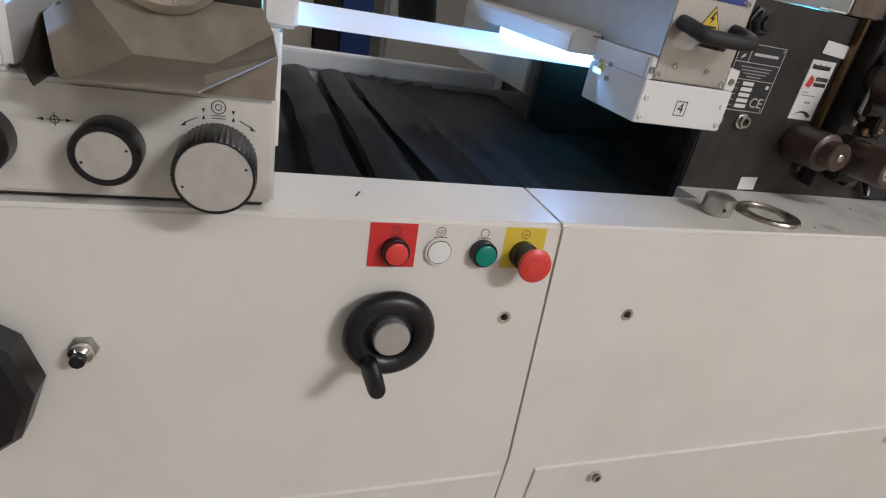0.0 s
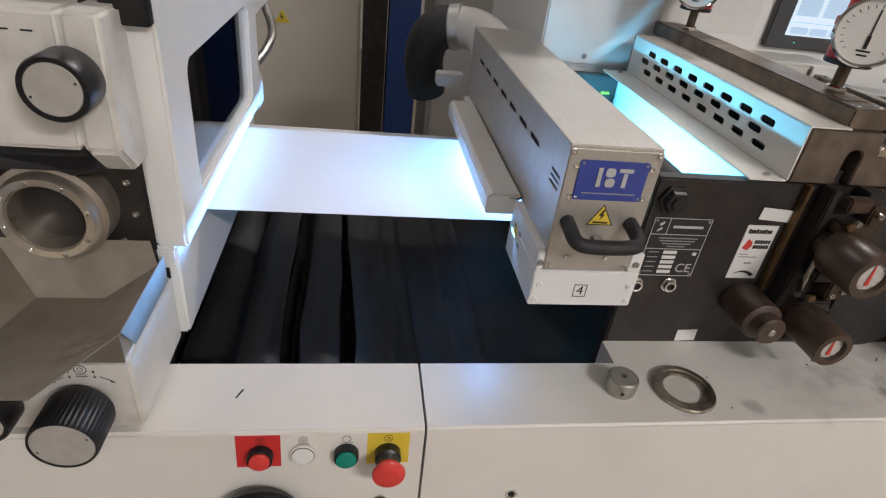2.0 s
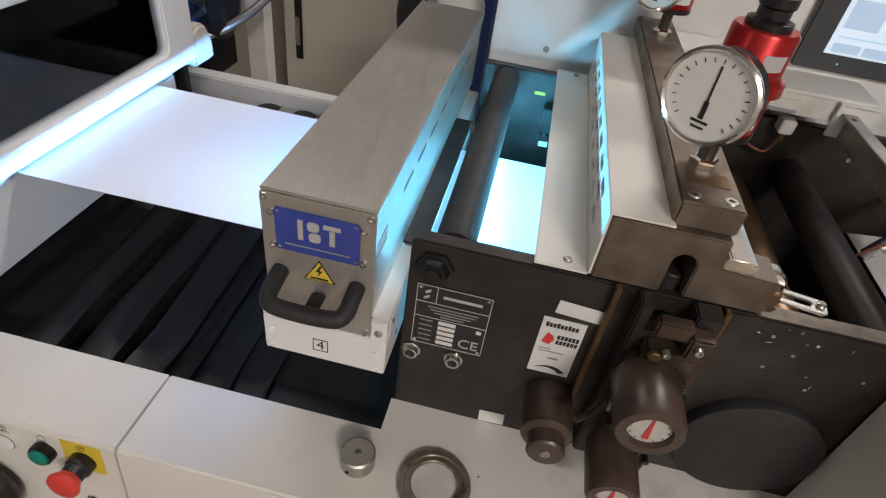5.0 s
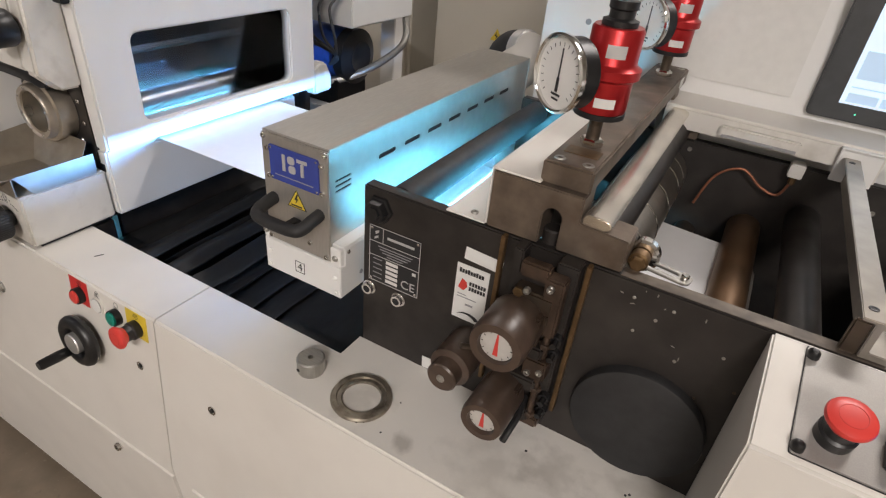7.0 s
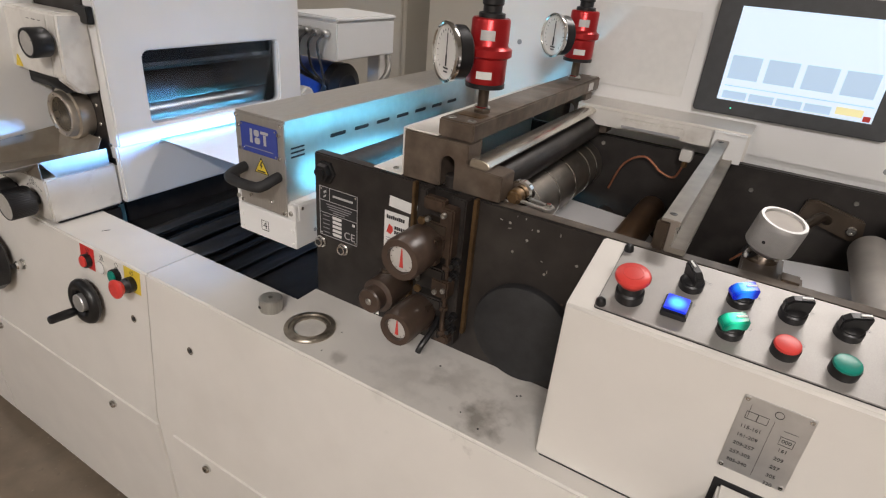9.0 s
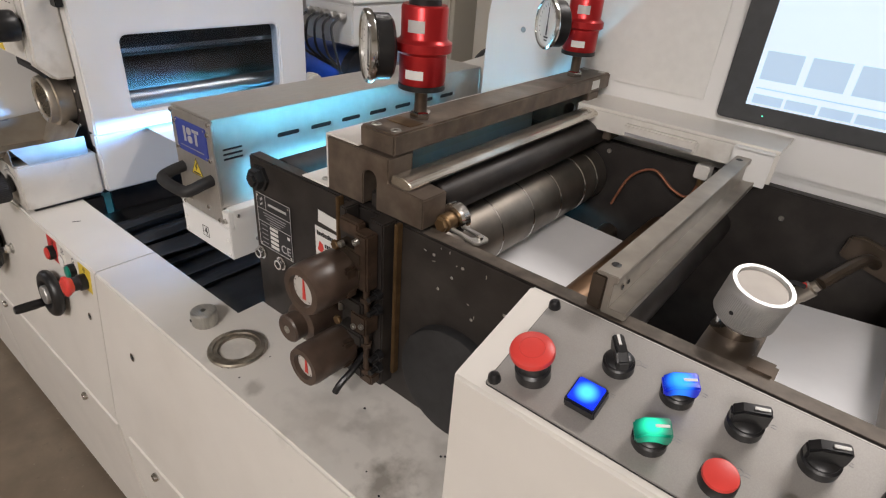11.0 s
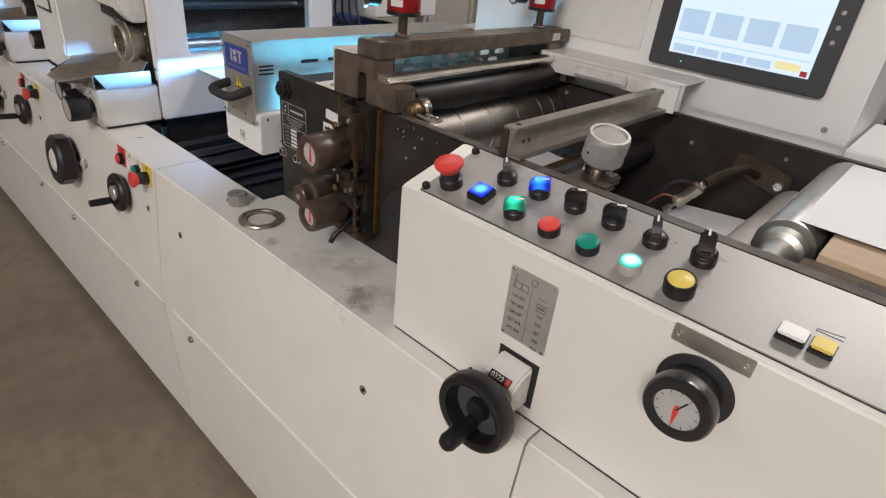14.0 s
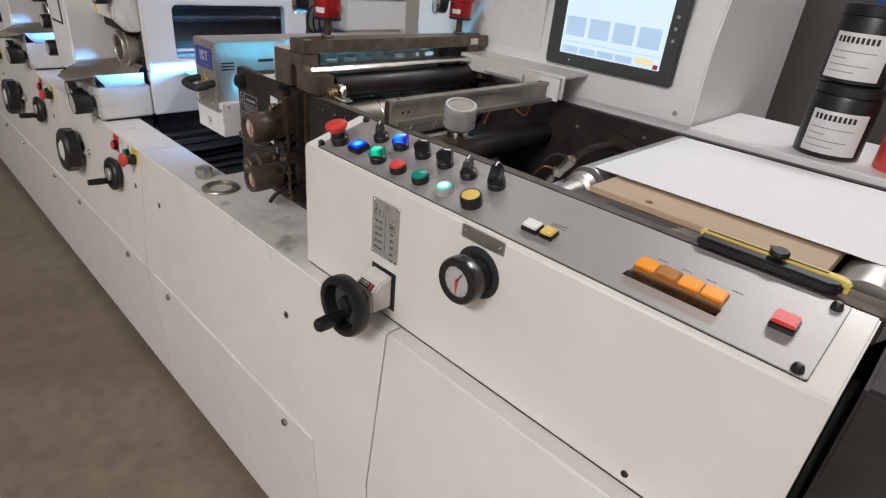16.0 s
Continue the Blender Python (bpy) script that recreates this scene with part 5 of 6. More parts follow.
    for kx, kz, kr in ((-0.775, 1.155, 0.024), (-0.775, 1.065, 0.027), (-0.85, 1.24, 0.03)):
        kb_ = part("dark_box_knob", turned([(0, 0), (kr * 0.5, 0), (kr * 0.55, 0.03), (kr * 0.95, 0.032), (kr, 0.036), (kr, 0.068), (kr * 0.9, 0.072), (0, 0.072)], aim((kx, 0.056, kz), FRONT), 32), BLACK, dv)
        part("cap", rod(kr * 0.72, 0.0715, 0.0728, aim((kx, 0.056, kz), FRONT), 0.0004, 28), CAPALU, kb_)
    part("cable", sweep([(-0.80, 0.06, 1.37), (-0.79, 0.02, 1.33), (-0.80, 0.015, 1.26), (-0.83, 0.03, 1.19), (-0.88, 0.05, 1.16)], 0.006), RUBBER, dv)
    # black star handle low on the cabinet front
    st = thing("star_handle", (-0.612, -0.03, 0.735), "big faceted black plastic handle with cream hub", "handle", "big handles on the cabinet fronts")
    things.append(st)
    m = aim((-0.612, front_y(0.735), 0.735), (0, -1, 0.09))
    part("body", turned([(0, 0), (0.03, 0), (0.033, 0.012), (0.072, 0.014), (0.078, 0.02), (0.078, 0.052), (0.072, 0.06), (0.042, 0.062), (0.04, 0.05), (0, 0.05)], m, 10), BLACK, st)
    part("hub", turned([(0.039, 0.049), (0.038, 0.058), (0.03, 0.063), (0, 0.064)], m, 24), WORN, st)
    bo = thing("lock_bolt", (-0.51, -0.02, 0.74), "chromed lock bolt with a dark socket head", "bolt", "lock bolts on the cabinet fronts")
    things.append(bo)
    m = aim((-0.506, front_y(0.752), 0.752), (0, -1, 0.09))
    part("collar", turned([(0, 0), (0.014, 0), (0.014, 0.003), (0.010, 0.004), (0.010, 0.010), (0, 0.010)], m, 6), STEEL, bo)
    part("pin", turned([(0, 0.009), (0.0105, 0.009), (0.011, 0.015), (0.008, 0.018), (0.006, 0.0195), (0, 0.0195)], m, 20), CHROME, bo)
    part("head", rod(0.0072, 0.018, 0.028, m, 0.001, 8), BLACK, bo)
    return things


unit = print_unit()


# ---- push-button strip and handwheel on a cabinet front ----
def push_button(parent, at, r, colour, label, way, tall=0.009, bezel=None):
    m = aim(at, way)
    b = part("bezel", turned([(0, 0), (r, 0), (r, tall * 0.7), (r * 0.96, tall * 0.8), (r * 0.86, tall * 0.8), (r * 0.84, tall * 0.5)], m, 32), bezel or BLACK, parent)
    part("button", turned([(0, tall * 1.08), (r * 0.7, tall * 1.06), (r * 0.80, tall), (r * 0.82, tall * 0.5)], m, 32), colour, b, label)
    return b


def mushroom(name, at, way, label, group):
    ob = thing(name, at, label, "emergency stop", group)
    m = aim(at, way)
    part("collar", turned([(0, 0), (0.0165, 0), (0.0165, 0.012), (0.014, 0.014), (0.014, 0.026), (0, 0.026)], m, 32), BLACK, ob)
    hd = part("head", turned([(0, 0.0405), (0.010, 0.0403), (0.0165, 0.0395), (0.0195, 0.0378), (0.0205, 0.035), (0.0200, 0.0325), (0.0165, 0.028), (0.0142, 0.024), (0, 0.024)], m, 40), RED, ob, "red mushroom head")
    part("arrow_ring", turned([(0.0105, 0.0395), (0.011, 0.0405), (0.0114, 0.0405), (0.0118, 0.0395)], m, 40), REDINK, hd)
    return ob


def handwheel(at, way, r, label, turn, group, back, hub=None):
    ob = thing("handwheel", at, label, "handwheel", group)
    m = aim(at, way)
    prof = []
    for i in range(13):
        a = 2 * math.pi * i / 12
        prof.append((r - 0.013 + 0.0135 * math.cos(a), 0.0 + 0.012 * math.sin(a)))
    part("rim", turned(prof, m, 56), BLACK, ob)
    part("web_plate", turned([(0.018, -0.008), (r - 0.018, -0.006), (r - 0.016, -0.001), (0.018, 0.002), (0.018, -0.008)], m, 48), BLACK, ob)
    part("hub", turned([(0, -back), (0.014, -back), (0.018, -0.012), (0.0205, -0.010), (0.021, 0.013), (0.0195, 0.015), (0, 0.015)], m, 40), hub or ALU, ob, "pale aluminium hub" if hub is None else "")
    p = m @ pose(0, 0, 0, 0, 0, turn) @ Vector((r - 0.015, 0, 0))
    part("crank_handle", moved(turned([(0, 0), (0.006, 0), (0.007, 0.008), (0.0095, 0.012), (0.0105, 0.03), (0.0095, 0.062), (0.008, 0.066), (0, 0.066)], None, 24), aim(p, way)), BLACK, ob, "black crank handle")
    return ob


def button_strip():
    made = []
    tilt = (0, -1, 0.094)
    fy = lambda z: front_y(z)
    s = thing("button_strip", (-0.12, fy(0.87), 0.845), "row of start and stop buttons on a coloured label strip", "button strip", "button strips on the cabinet fronts")
    made.append(s)

    def film(x0, x1, mat, nm):
        z0, z1 = 0.8435, 0.8945
        return part(nm, prism([(fy(z1), z1), (fy(z0), z0), (fy(z0) - 0.0008, z0), (fy(z1) - 0.0008, z1)], x0, x1, "x", 0), mat, s)
    film(-0.232, -0.179, REDLABEL, "red_field")
    film(-0.179, -0.0735, CREAM, "cream_field")
    film(-0.0735, -0.020, YELLOWLABEL, "yellow_field")
    zb = 0.8635
    ab = lambda x: (x, fy(zb) - 0.0008, zb)
    push_button(s, ab(-0.203), 0.0155, RED, "red button", tilt, 0.014, BLACK)
    push_button(s, ab(-0.152), 0.0165, WHITEPL, "white button", tilt, 0.005, CREAM)
    part("button_gap", turned([(0.0132, 0.0030), (0.0132, 0.0044), (0.0140, 0.0044), (0.0140, 0.0030)], aim(ab(-0.152), tilt), 32), INK, s)
    push_button(s, ab(-0.099), 0.0155, GREEN, "green button", tilt, 0.014, BLACK)
    sy = []
    for x in (-0.203, -0.152, -0.099, -0.047):
        m = aim((x, fy(0.886) - 0.0008, 0.8865), tilt)
        sy.append(turned([(0.0048, 0), (0.0055, 0), (0.0055, 0.0003), (0.0048, 0.0003), (0.0048, 0)], m, 24))
        if x != -0.099:
            sy.append(turned([(0.002, 0), (0.0028, 0), (0.0028, 0.0003), (0.002, 0.0003), (0.002, 0)], m, 4 if x != -0.047 else 3))
    for x in (-0.203, -0.152, -0.099):
        sy.append(box(x - 0.008, x + 0.008, fy(0.880) - 0.0012, fy(0.880) - 0.0006, 0.8797, 0.8803, 0))
    part("symbols", join(*sy), INK, s)
    made.append(mushroom("emergency_stop", (-0.047, fy(0.862) - 0.0008, 0.862), tilt, "red mushroom emergency stop on a yellow label", "emergency stops on the cabinet fronts"))
    made.append(handwheel((-0.202, fy(0.772) - 0.02, 0.772), (0, -1, 0.07), 0.0525, "black handwheel with pale hub and crank handle", 232, "handwheels on the cabinet fronts", 0.022))
    return made


strip = button_strip()
for k in range(1, 7):
    for ob in unit + strip:
        copy_thing(ob, Matrix.Translation((-PITCH * k, 0, 0)) @ ob.matrix_basis)

# ---- loose things on the ledge ----
dc = thing("steel_disc", (0.284, 0.063, 0.9), "turned steel weight with a centre hole on the ledge", "steel disc")
part("disc", turned([(0, 0.018), (0.0035, 0.018), (0.004, 0.0265), (0.019, 0.0265), (0.0215, 0.0245), (0.0215, 0.003), (0.020, 0), (0, 0)], Matrix.Translation((0.284, 0.063, 0.9005)), 40), STEEL, dc)
screw((0.277, 0.042, 0.912), FRONT, dc, 0.003, 0.0008, BLACK, "hole")
rg = thing("steel_ring", (0.382, 0.061, 0.9), "thin polished steel ring lying on the ledge", "ring")
part("ring", turned([(0.0285, 0), (0.0285, 0.003), (0.030, 0.004), (0.036, 0.0035), (0.037, 0.006), (0.0445, 0.0055), (0.046, 0.003), (0.0455, 0), (0.029, 0)], Matrix.Translation((0.382, 0.061, 0.9005)), 56), RINGSTEEL, rg)
solo("scratch", moved(box(-0.0012, 0.0012, -0.008, 0.008, 0, 0.0004, 0), pose(-0.237, 0.062, 0.9002, 0, 0, -25)), INK, "short black scuff on the cream ledge", "scuff")
random.seed(4)
for i in range(9):
    x, y = random.uniform(0.33, 0.8), random.uniform(0.012, 0.15)
    solo("paint_chip", rod(random.uniform(0.001, 0.0022), 0.9002, 0.9006, Matrix.Translation((x, y, 0)), 0.0001, 7), INK, "tiny dark chip on the cream ledge", "paint chip", "paint chips on the ledge")

# ---- control box ----
cb = thing("control_box", (1.27, 0.1, 0.9), "cream control box with a sloping grey switch panel", "control box")
prof = [(0.033, 0.9005), (0.033, 1.147), (0.0375, 1.1505), (0.1625, 1.1885), (0.1665, 1.185), (0.1665, 0.9005)]
cut = round_rect(1.041, 1.106, 0.921, 0.994, 0.001, 1)
part("case", prism(prof, 0.83, 1.716, "x", 0.004, seg=3), CREAM, cb)
SL = math.atan2(0.038, 0.125)


def slope(x, y, lift=0.0):
    """A pose on the sloping panel with z along its normal."""
    z = 1.1505 + (y - 0.0375) * 0.304
    return Matrix.Translation((x, y, z)) @ Matrix.Rotation(SL, 4, "X") @ Matrix.Translation((0, 0, lift))


NORMAL = Vector((0, -math.sin(SL), math.cos(SL)))
panel = part("panel", moved(prism(round_rect(-0.413, 0.413, -0.0622, 0.0622, 0.003, 3), 0, 0.0025, "z", 0.0006), slope(1.275, 0.1000)), PANELGREY, cb, "grey brushed switch panel")
part("gasket", moved(prism(round_rect(-0.4138, 0.4138, -0.0630, 0.0630, 0.003, 3), -0.001, 0.0012, "z", 0), slope(1.275, 0.1000)), INK, cb, "thin dark gasket under the panel")
part("joint", box(0.836, 1.714, 0.0324, 0.0335, 0.9003, 0.9016, 0), INK, cb, "dark joint below the box")
for sx in (0.867, 1.677):
    for sy_ in (0.0475, 0.149):
        part("dome_nut", turned([(0, 0.009), (0.003, 0.0085), (0.0055, 0.006), (0.006, 0.003), (0.0065, 0)], slope(sx, sy_, 0.0025), 12), BLACK, panel)


def on_panel(x, y):
    return slope(x, y, 0.0025)


def symbols(x, y, parent, n):
    sy = [moved(turned([(0.0026, 0), (0.0031, 0), (0.0031, 0.0003), (0.0026, 0.0003), (0.0026, 0)], None, 16), on_panel(x - 0.004, y)), moved(box(-0.002, 0.002, -0.0003, 0.0003, 0, 0.0003, 0), on_panel(x + 0.002, y + 0.0015)), moved(box(-0.002, 0.002, -0.0003, 0.0003, 0, 0.0003, 0), on_panel(x + 0.002, y - 0.001))]
    part("symbol", join(*sy), GREYINK, parent)


def selector(x, y, turn, mat, core, label, big=False):
    m = on_panel(x, y)
    s = 1.0
    ob = thing("selector_switch", m.translation, label, "switch", "switches on the control panel")
    part("bezel", turned([(0, 0), (0.0142 * s, 0), (0.0142 * s, 0.009), (0.0125 * s, 0.0105), (0, 0.0105)], m, 32), BLACK, ob)
    h = 0.036 if big else 0.025 if core else 0.030
    turned_ = m @ pose(0, 0, 0, 0, 0, turn)
    if big:
        lever = part("lever", moved(prism([(-0.0135, 0.0105), (0.0145, 0.0105), (0.0135, h - 0.003), (0.0095, h), (0.002, h - 0.002), (-0.0130, h - 0.013)], -0.0085, 0.0085, "x", 0.003), turned_), mat, ob)
        part("lever_foot", moved(turned([(0, 0.018), (0.011, 0.017), (0.0138, 0.014), (0.014, 0.0104)], None, 28), m), mat, lever)
    else:
        fin = [(-0.0130, 0.0105), (0.0140, 0.0105), (0.0150, h - 0.001), (0.0130, h), (-0.006, h - 0.001), (-0.0135, h - 0.007)]
        wide = 0.0085 if core else 0.0052
        lever = part("lever", moved(prism(fin, -wide, wide, "x", 0.0016), turned_), mat, ob)
        part("lever_foot", moved(turned([(0, 0.015), (0.009, 0.0145), (0.0122, 0.012), (0.0124, 0.0104)], None, 28), m), BLACK, lever)
    part("mark", moved(box(-0.0012, 0.0012, 0.002, 0.0128 * s, h - 0.0005, h + 0.0009, 0.0002), m @ pose(0, 0, 0, 0, 0, turn)), WHITEPL, lever)
    symbols(x + 0.017, y + 0.013, ob, 2)
    return ob


def lens_button(x, y, square, ring, lens, core, label, r=0.0142, tall=0.012):
    m = on_panel(x, y)
    ob = thing("push_button", m.translation, label, "push button", "buttons on the control panel")
    if square:
        b = part("bezel", moved(box(-0.0145, 0.0145, -0.0145, 0.0145, 0, 0.011, 0.0015), m), BLACK, ob)
        part("lens", moved(box(-0.0125, 0.0125, -0.0125, 0.0125, 0.011, 0.014, 0.001), m), lens, b)
    else:
        b = part("bezel", turned([(0, 0), (r, 0), (r, tall * 0.85), (r * 0.93, tall), (r * 0.86, tall), (r * 0.84, tall * 0.7)], m, 36), ring, ob)
        flush = ring is BLACK and not core and tall < 0.015
        part("lens", turned([(0, tall * 1.24), (r * 0.74, tall * 1.23), (r * 0.90, tall * 1.17), (r * 0.95, tall * 1.0), (r * 0.95, tall * 0.8)] if flush else [(0, tall * 1.12), (r * 0.6, tall * 1.1), (r * 0.82, tall * 0.98), (r * 0.84, tall * 0.6)], m, 36), lens, b)
    symbols(x + 0.014, y + 0.017, ob, 2)
    return ob


ES = on_panel(0.893, 0.071)
mushroom("emergency_stop", ES.translation, NORMAL, "red mushroom emergency stop on the switch panel", "")
lens_button(0.946, 0.073, True, BLACK, LIT_BLUE, True, "square button lit bright blue")
selector(0.952, 0.119, 38, BLACK, None, "black selector switch turned nearly upright")
selector(1.006, 0.119, -60, LIT_BLUE_LEVER, True, "selector switch with a lit blue lever")
selector(1.005, 0.069, -60, LIT_GREEN, True, "selector switch with a lit green lever")
selector(1.060, 0.121, -70, BLACK, None, "black selector switch with a white mark")
selector(1.114, 0.121, -70, BLACK, None, "black selector switch with a white mark")
selector(1.169, 0.119, 24, BLACK, None, "black selector switch turned upright")
selector(1.225, 0.121, 18, BLACK, None, "tall black mode knob with a white mark", True)
lens_button(1.060, 0.067, False, BLACK, RED, None, "round flat red push button")
lens_button(1.114, 0.067, False, BLACK, GREEN, None, "round flat green push button")
lens_button(1.168, 0.067, False, GREYPAINT, LIT_CYAN, True, "round push button lit bright turquoise")
lens_button(1.225, 0.067, False, BLACK, YELLOW, None, "round yellow push button in a deep collar", 0.0165, 0.018)


def key(x, y, w, d, h, mat, label, base=BLACK):
    m = on_panel(x, y)
    ob = thing("key_button", m.translation, label, "push button", "small keys on the control panel")
    part("base", moved(box(-w / 2, w / 2, -d / 2, d / 2, 0, h * 0.6, 0.001), m), base, ob)
    part("cap", moved(box(-w / 2 + 0.001, w / 2 - 0.001, -d / 2 + 0.001, d / 2 - 0.001, h * 0.6, h, 0.0015), m), mat, ob)
    return ob


key(1.334, 0.072, 0.026, 0.020, 0.011, WHITEPL, "white rectangular key on the switch panel")
key(1.360, 0.073, 0.021, 0.020, 0.010, YELLOW, "yellow rectangular key on the switch panel")
for i in range(4):
    key(1.4925 + 0.027 * i, 0.0905, 0.0266, 0.022, 0.009, BURNTAMBER if i == 1 else AMBER, "scorched amber key in a row of four" if i == 1 else "amber key in a row of four", BURNTAMBER)
fl = thing("key_flap", (1.533, 0.075, 1.165), "clear tinted flap hanging before the amber keys", "flap")
part("pane", moved(box(-0.056, 0.056, -0.0006, 0.0006, 0.0, 0.020, 0.0003), on_panel(1.533, 0.0790) @ pose(0, 0, 0, 72)), AMBERGLASS, fl)
part("bar", moved(box(-0.054, 0.054, -0.001, 0.001, 0.0, 0.002, 0.0004), on_panel(1.533, 0.0700)), BRASS, fl)
key(1.646, 0.094, 0.026, 0.022, 0.013, RED, "red rectangular key on the switch panel")
part("symbol", join(*[moved(box(-0.012, 0.012, -0.0004, 0.0004, 0, 0.0003, 0), on_panel(1.36, 0.094 + 0.004 * i) @ pose(0, 0, 0, 0, 0, 8 * i)) for i in range(2)], *[moved(box(-0.006, 0.006, -0.0004, 0.0004, 0, 0.0003, 0), on_panel(1.50 + 0.03 * i, 0.113)) for i in range(4)], *[moved(box(-0.004, 0.004, -0.0004, 0.0004, 0, 0.0003, 0), on_panel(1.545 + 0.01 * i, 0.068)) for i in range(2)]), INK, panel)

kf = thing("utility_knife", (1.58, 0.17, 1.19), "yellow and black snap-off utility knife lying on the box edge", "knife")
mk = Matrix.Translation((1.585, 0.172, 1.199)) @ pose(0, 0, 0, 8, 0, 1.5)
part("body", moved(prism([(-0.07, -0.011), (0.075, -0.012), (0.088, -0.006), (0.09, 0.004), (0.08, 0.012), (-0.07, 0.011)], -0.008, 0.006, "z", 0.003), mk), BLACK, kf)
part("yellow_spine", moved(prism([(-0.072, 0.003), (0.080, 0.002), (0.093, -0.004), (0.095, 0.006), (0.084, 0.014), (-0.072, 0.012)], -0.006, 0.0085, "z", 0.002), mk), YELLOW, kf)
part("slot", moved(box(-0.065, 0.07, 0.005, 0.008, 0.0085, 0.0092, 0.0002), mk), BLACK, kf)
part("slider", moved(rod(0.011, 0.0085, 0.016, Matrix.Translation((0.018, 0.006, 0)), 0.002, 20), mk), BLACK, kf)
part("blade", moved(prism([(-0.105, -0.006), (-0.07, -0.006), (-0.07, 0.006), (-0.095, 0.006)], -0.001, 0, "z", 0), mk), CHROME, kf)

tb_ = thing("table_plate", (1.073, 0.032, 1.012), "engraved aluminium size table plate riveted to the control box", "label plate")
part("sheet", prism(round_rect(1.0385, 1.1075, 1.0135, 1.1175, 0.001, 2), 0.0318, 0.033, "y", 0.0003), ALU, tb_)
rows = [("115-161", "000"), ("161-209", "161"), ("209-257", "209"), ("257-305", "257"), ("305-340", "305")]
tx = []
for i, (a, b) in enumerate(rows):
    zc = 1.0775 - 0.0125 * i
    tx.append(letters(a, 0.0064, face(1.0555, 0.0318, zc)))
    tx.append(letters(b, 0.0064, face(1.0905, 0.0318, zc)))
tx.append(letters("320", 0.0064, face(1.0905, 0.0318, 1.0775 - 0.0125 * 4.95)))
tx.append(turned([(0.004, 0), (0.0046, 0), (0.0046, 0.0004), (0.004, 0.0004), (0.004, 0)], aim((1.075, 0.0318, 1.107), FRONT), 20))
for u0, u1, v0, v1 in ((1.046, 1.0575, 1.0885, 1.0985), (1.0575, 1.068, 1.0885, 1.0985), (1.0835, 1.0975, 1.072, 1.083)):
    tx += [flat(u0, u1, v0, v0 + 0.0004, 0.0318), flat(u0, u1, v1 - 0.0004, v1, 0.0318), flat(u0, u0 + 0.0004, v0, v1, 0.0318), flat(u1 - 0.0004, u1, v0, v1, 0.0318)]
tx += [flat(1.0480, 1.0484, 1.090, 1.108, 0.0318), flat(1.0730, 1.0733, 1.018, 1.098, 0.0318), flat(1.084, 1.0975, 1.0905, 1.0908, 0.0318)]
part("engraving", join(*tx), INK, tb_, "engraved black figures")
for sx, sz in ((1.0425, 1.1135), (1.1035, 1.1135), (1.0425, 1.0175), (1.1035, 1.0175)):
    screw((sx, 0.0318, sz), FRONT, tb_, 0.0028, 0.0015)
np_ = thing("blank_plate", (1.28, 0.032, 1.127), "small blank aluminium plate screwed to the control box", "label plate")
part("sheet", prism(round_rect(1.242, 1.3215, 1.1265, 1.1475, 0.002, 3), 0.0315, 0.033, "y", 0.0003), STEEL, np_)
for sx in (1.249, 1.3145):
    screw((sx, 0.0315, 1.137), FRONT, np_, 0.0032, 0.0018)
co = thing("position_counter", (1.073, 0.02, 0.92), "grey position counter in a square opening with its spindle", "counter")
part("opening", box(1.0415, 1.1055, 0.0322, 0.0335, 0.9205, 0.9945, 0), INK, co, "dark square opening")
part("case", prism([(0.032, 0.99), (0.004, 0.982), (-0.012, 0.965), (-0.012, 0.928), (0.032, 0.928)], 1.048, 1.0985, "x", 0.003), WORN, co)
wn = Vector((0, -17, 28)).normalized()
wm = Matrix.Translation((1.073, -0.004, 0.9745)) @ Matrix.Rotation(math.atan2(17, 16), 4, "X")
part("window", moved(box(-0.017, 0.017, -0.006, 0.006, 0.0003, 0.0012, 0.0003), wm), INK, co)
part("digits", moved(letters("0322", 0.010, Matrix.Translation((-0.004, 0, 0.0013))), wm), WHITEPL, co)
part("last_digit", moved(box(0.0095, 0.0155, -0.005, 0.005, 0.0013, 0.0018, 0), wm), REDINK, co)
part("spindle", turned([(0, 0), (0.014, 0), (0.015, 0.004), (0.014, 0.012), (0.010, 0.014), (0.010, 0.04), (0, 0.04)], aim((1.074, -0.012, 0.952), FRONT), 28), BLACK, co)
hw = thing("handwheel", (1.076, -0.046, 0.952), "black dished handwheel with crank handle on the control box spindle", "handwheel")
m = aim((1.076, -0.050, 0.952), FRONT)
part("rim", turned([(0.0365, -0.010), (0.046, -0.013), (0.051, -0.011), (0.0535, -0.004), (0.0535, 0.010), (0.051, 0.015), (0.046, 0.0165), (0.041, 0.014), (0.0385, 0.006), (0.0365, -0.010)], m, 64), BLACK, hw)
part("web_plate", turned([(0.016, -0.006), (0.037, -0.006), (0.037, -0.011), (0.016, -0.013), (0.016, -0.006)], m, 48), BEZEL, hw)
part("hub", turned([(0, -0.014), (0.015, -0.014), (0.0165, -0.004), (0.0145, 0.004), (0, 0.005)], m, 32), BLACK, hw)
p = m @ pose(0, 0, 0, 0, 0, 268) @ Vector((0.03, 0, -0.006))
p.z += 0.012
part("crank_handle", moved(turned([(0, 0), (0.007, 0), (0.008, 0.008), (0.0105, 0.014), (0.0125, 0.035), (0.0120, 0.058), (0.009, 0.063), (0, 0.064)], None, 24), aim(p, (0.02, -1, -0.02))), BLACK, hw, "black crank handle")
hg = thing("gauge_handwheel", (1.282, 0.0, 1.08), "glossy black gauge knob with a red-pointer dial", "adjusting knob")
m = aim((1.280, 0.0325, 1.083), FRONT)
part("collar_ring", turned([(0, 0), (0.040, 0), (0.040, 0.0012), (0.038, 0.002), (0, 0.002)], m, 48), INK, hg)
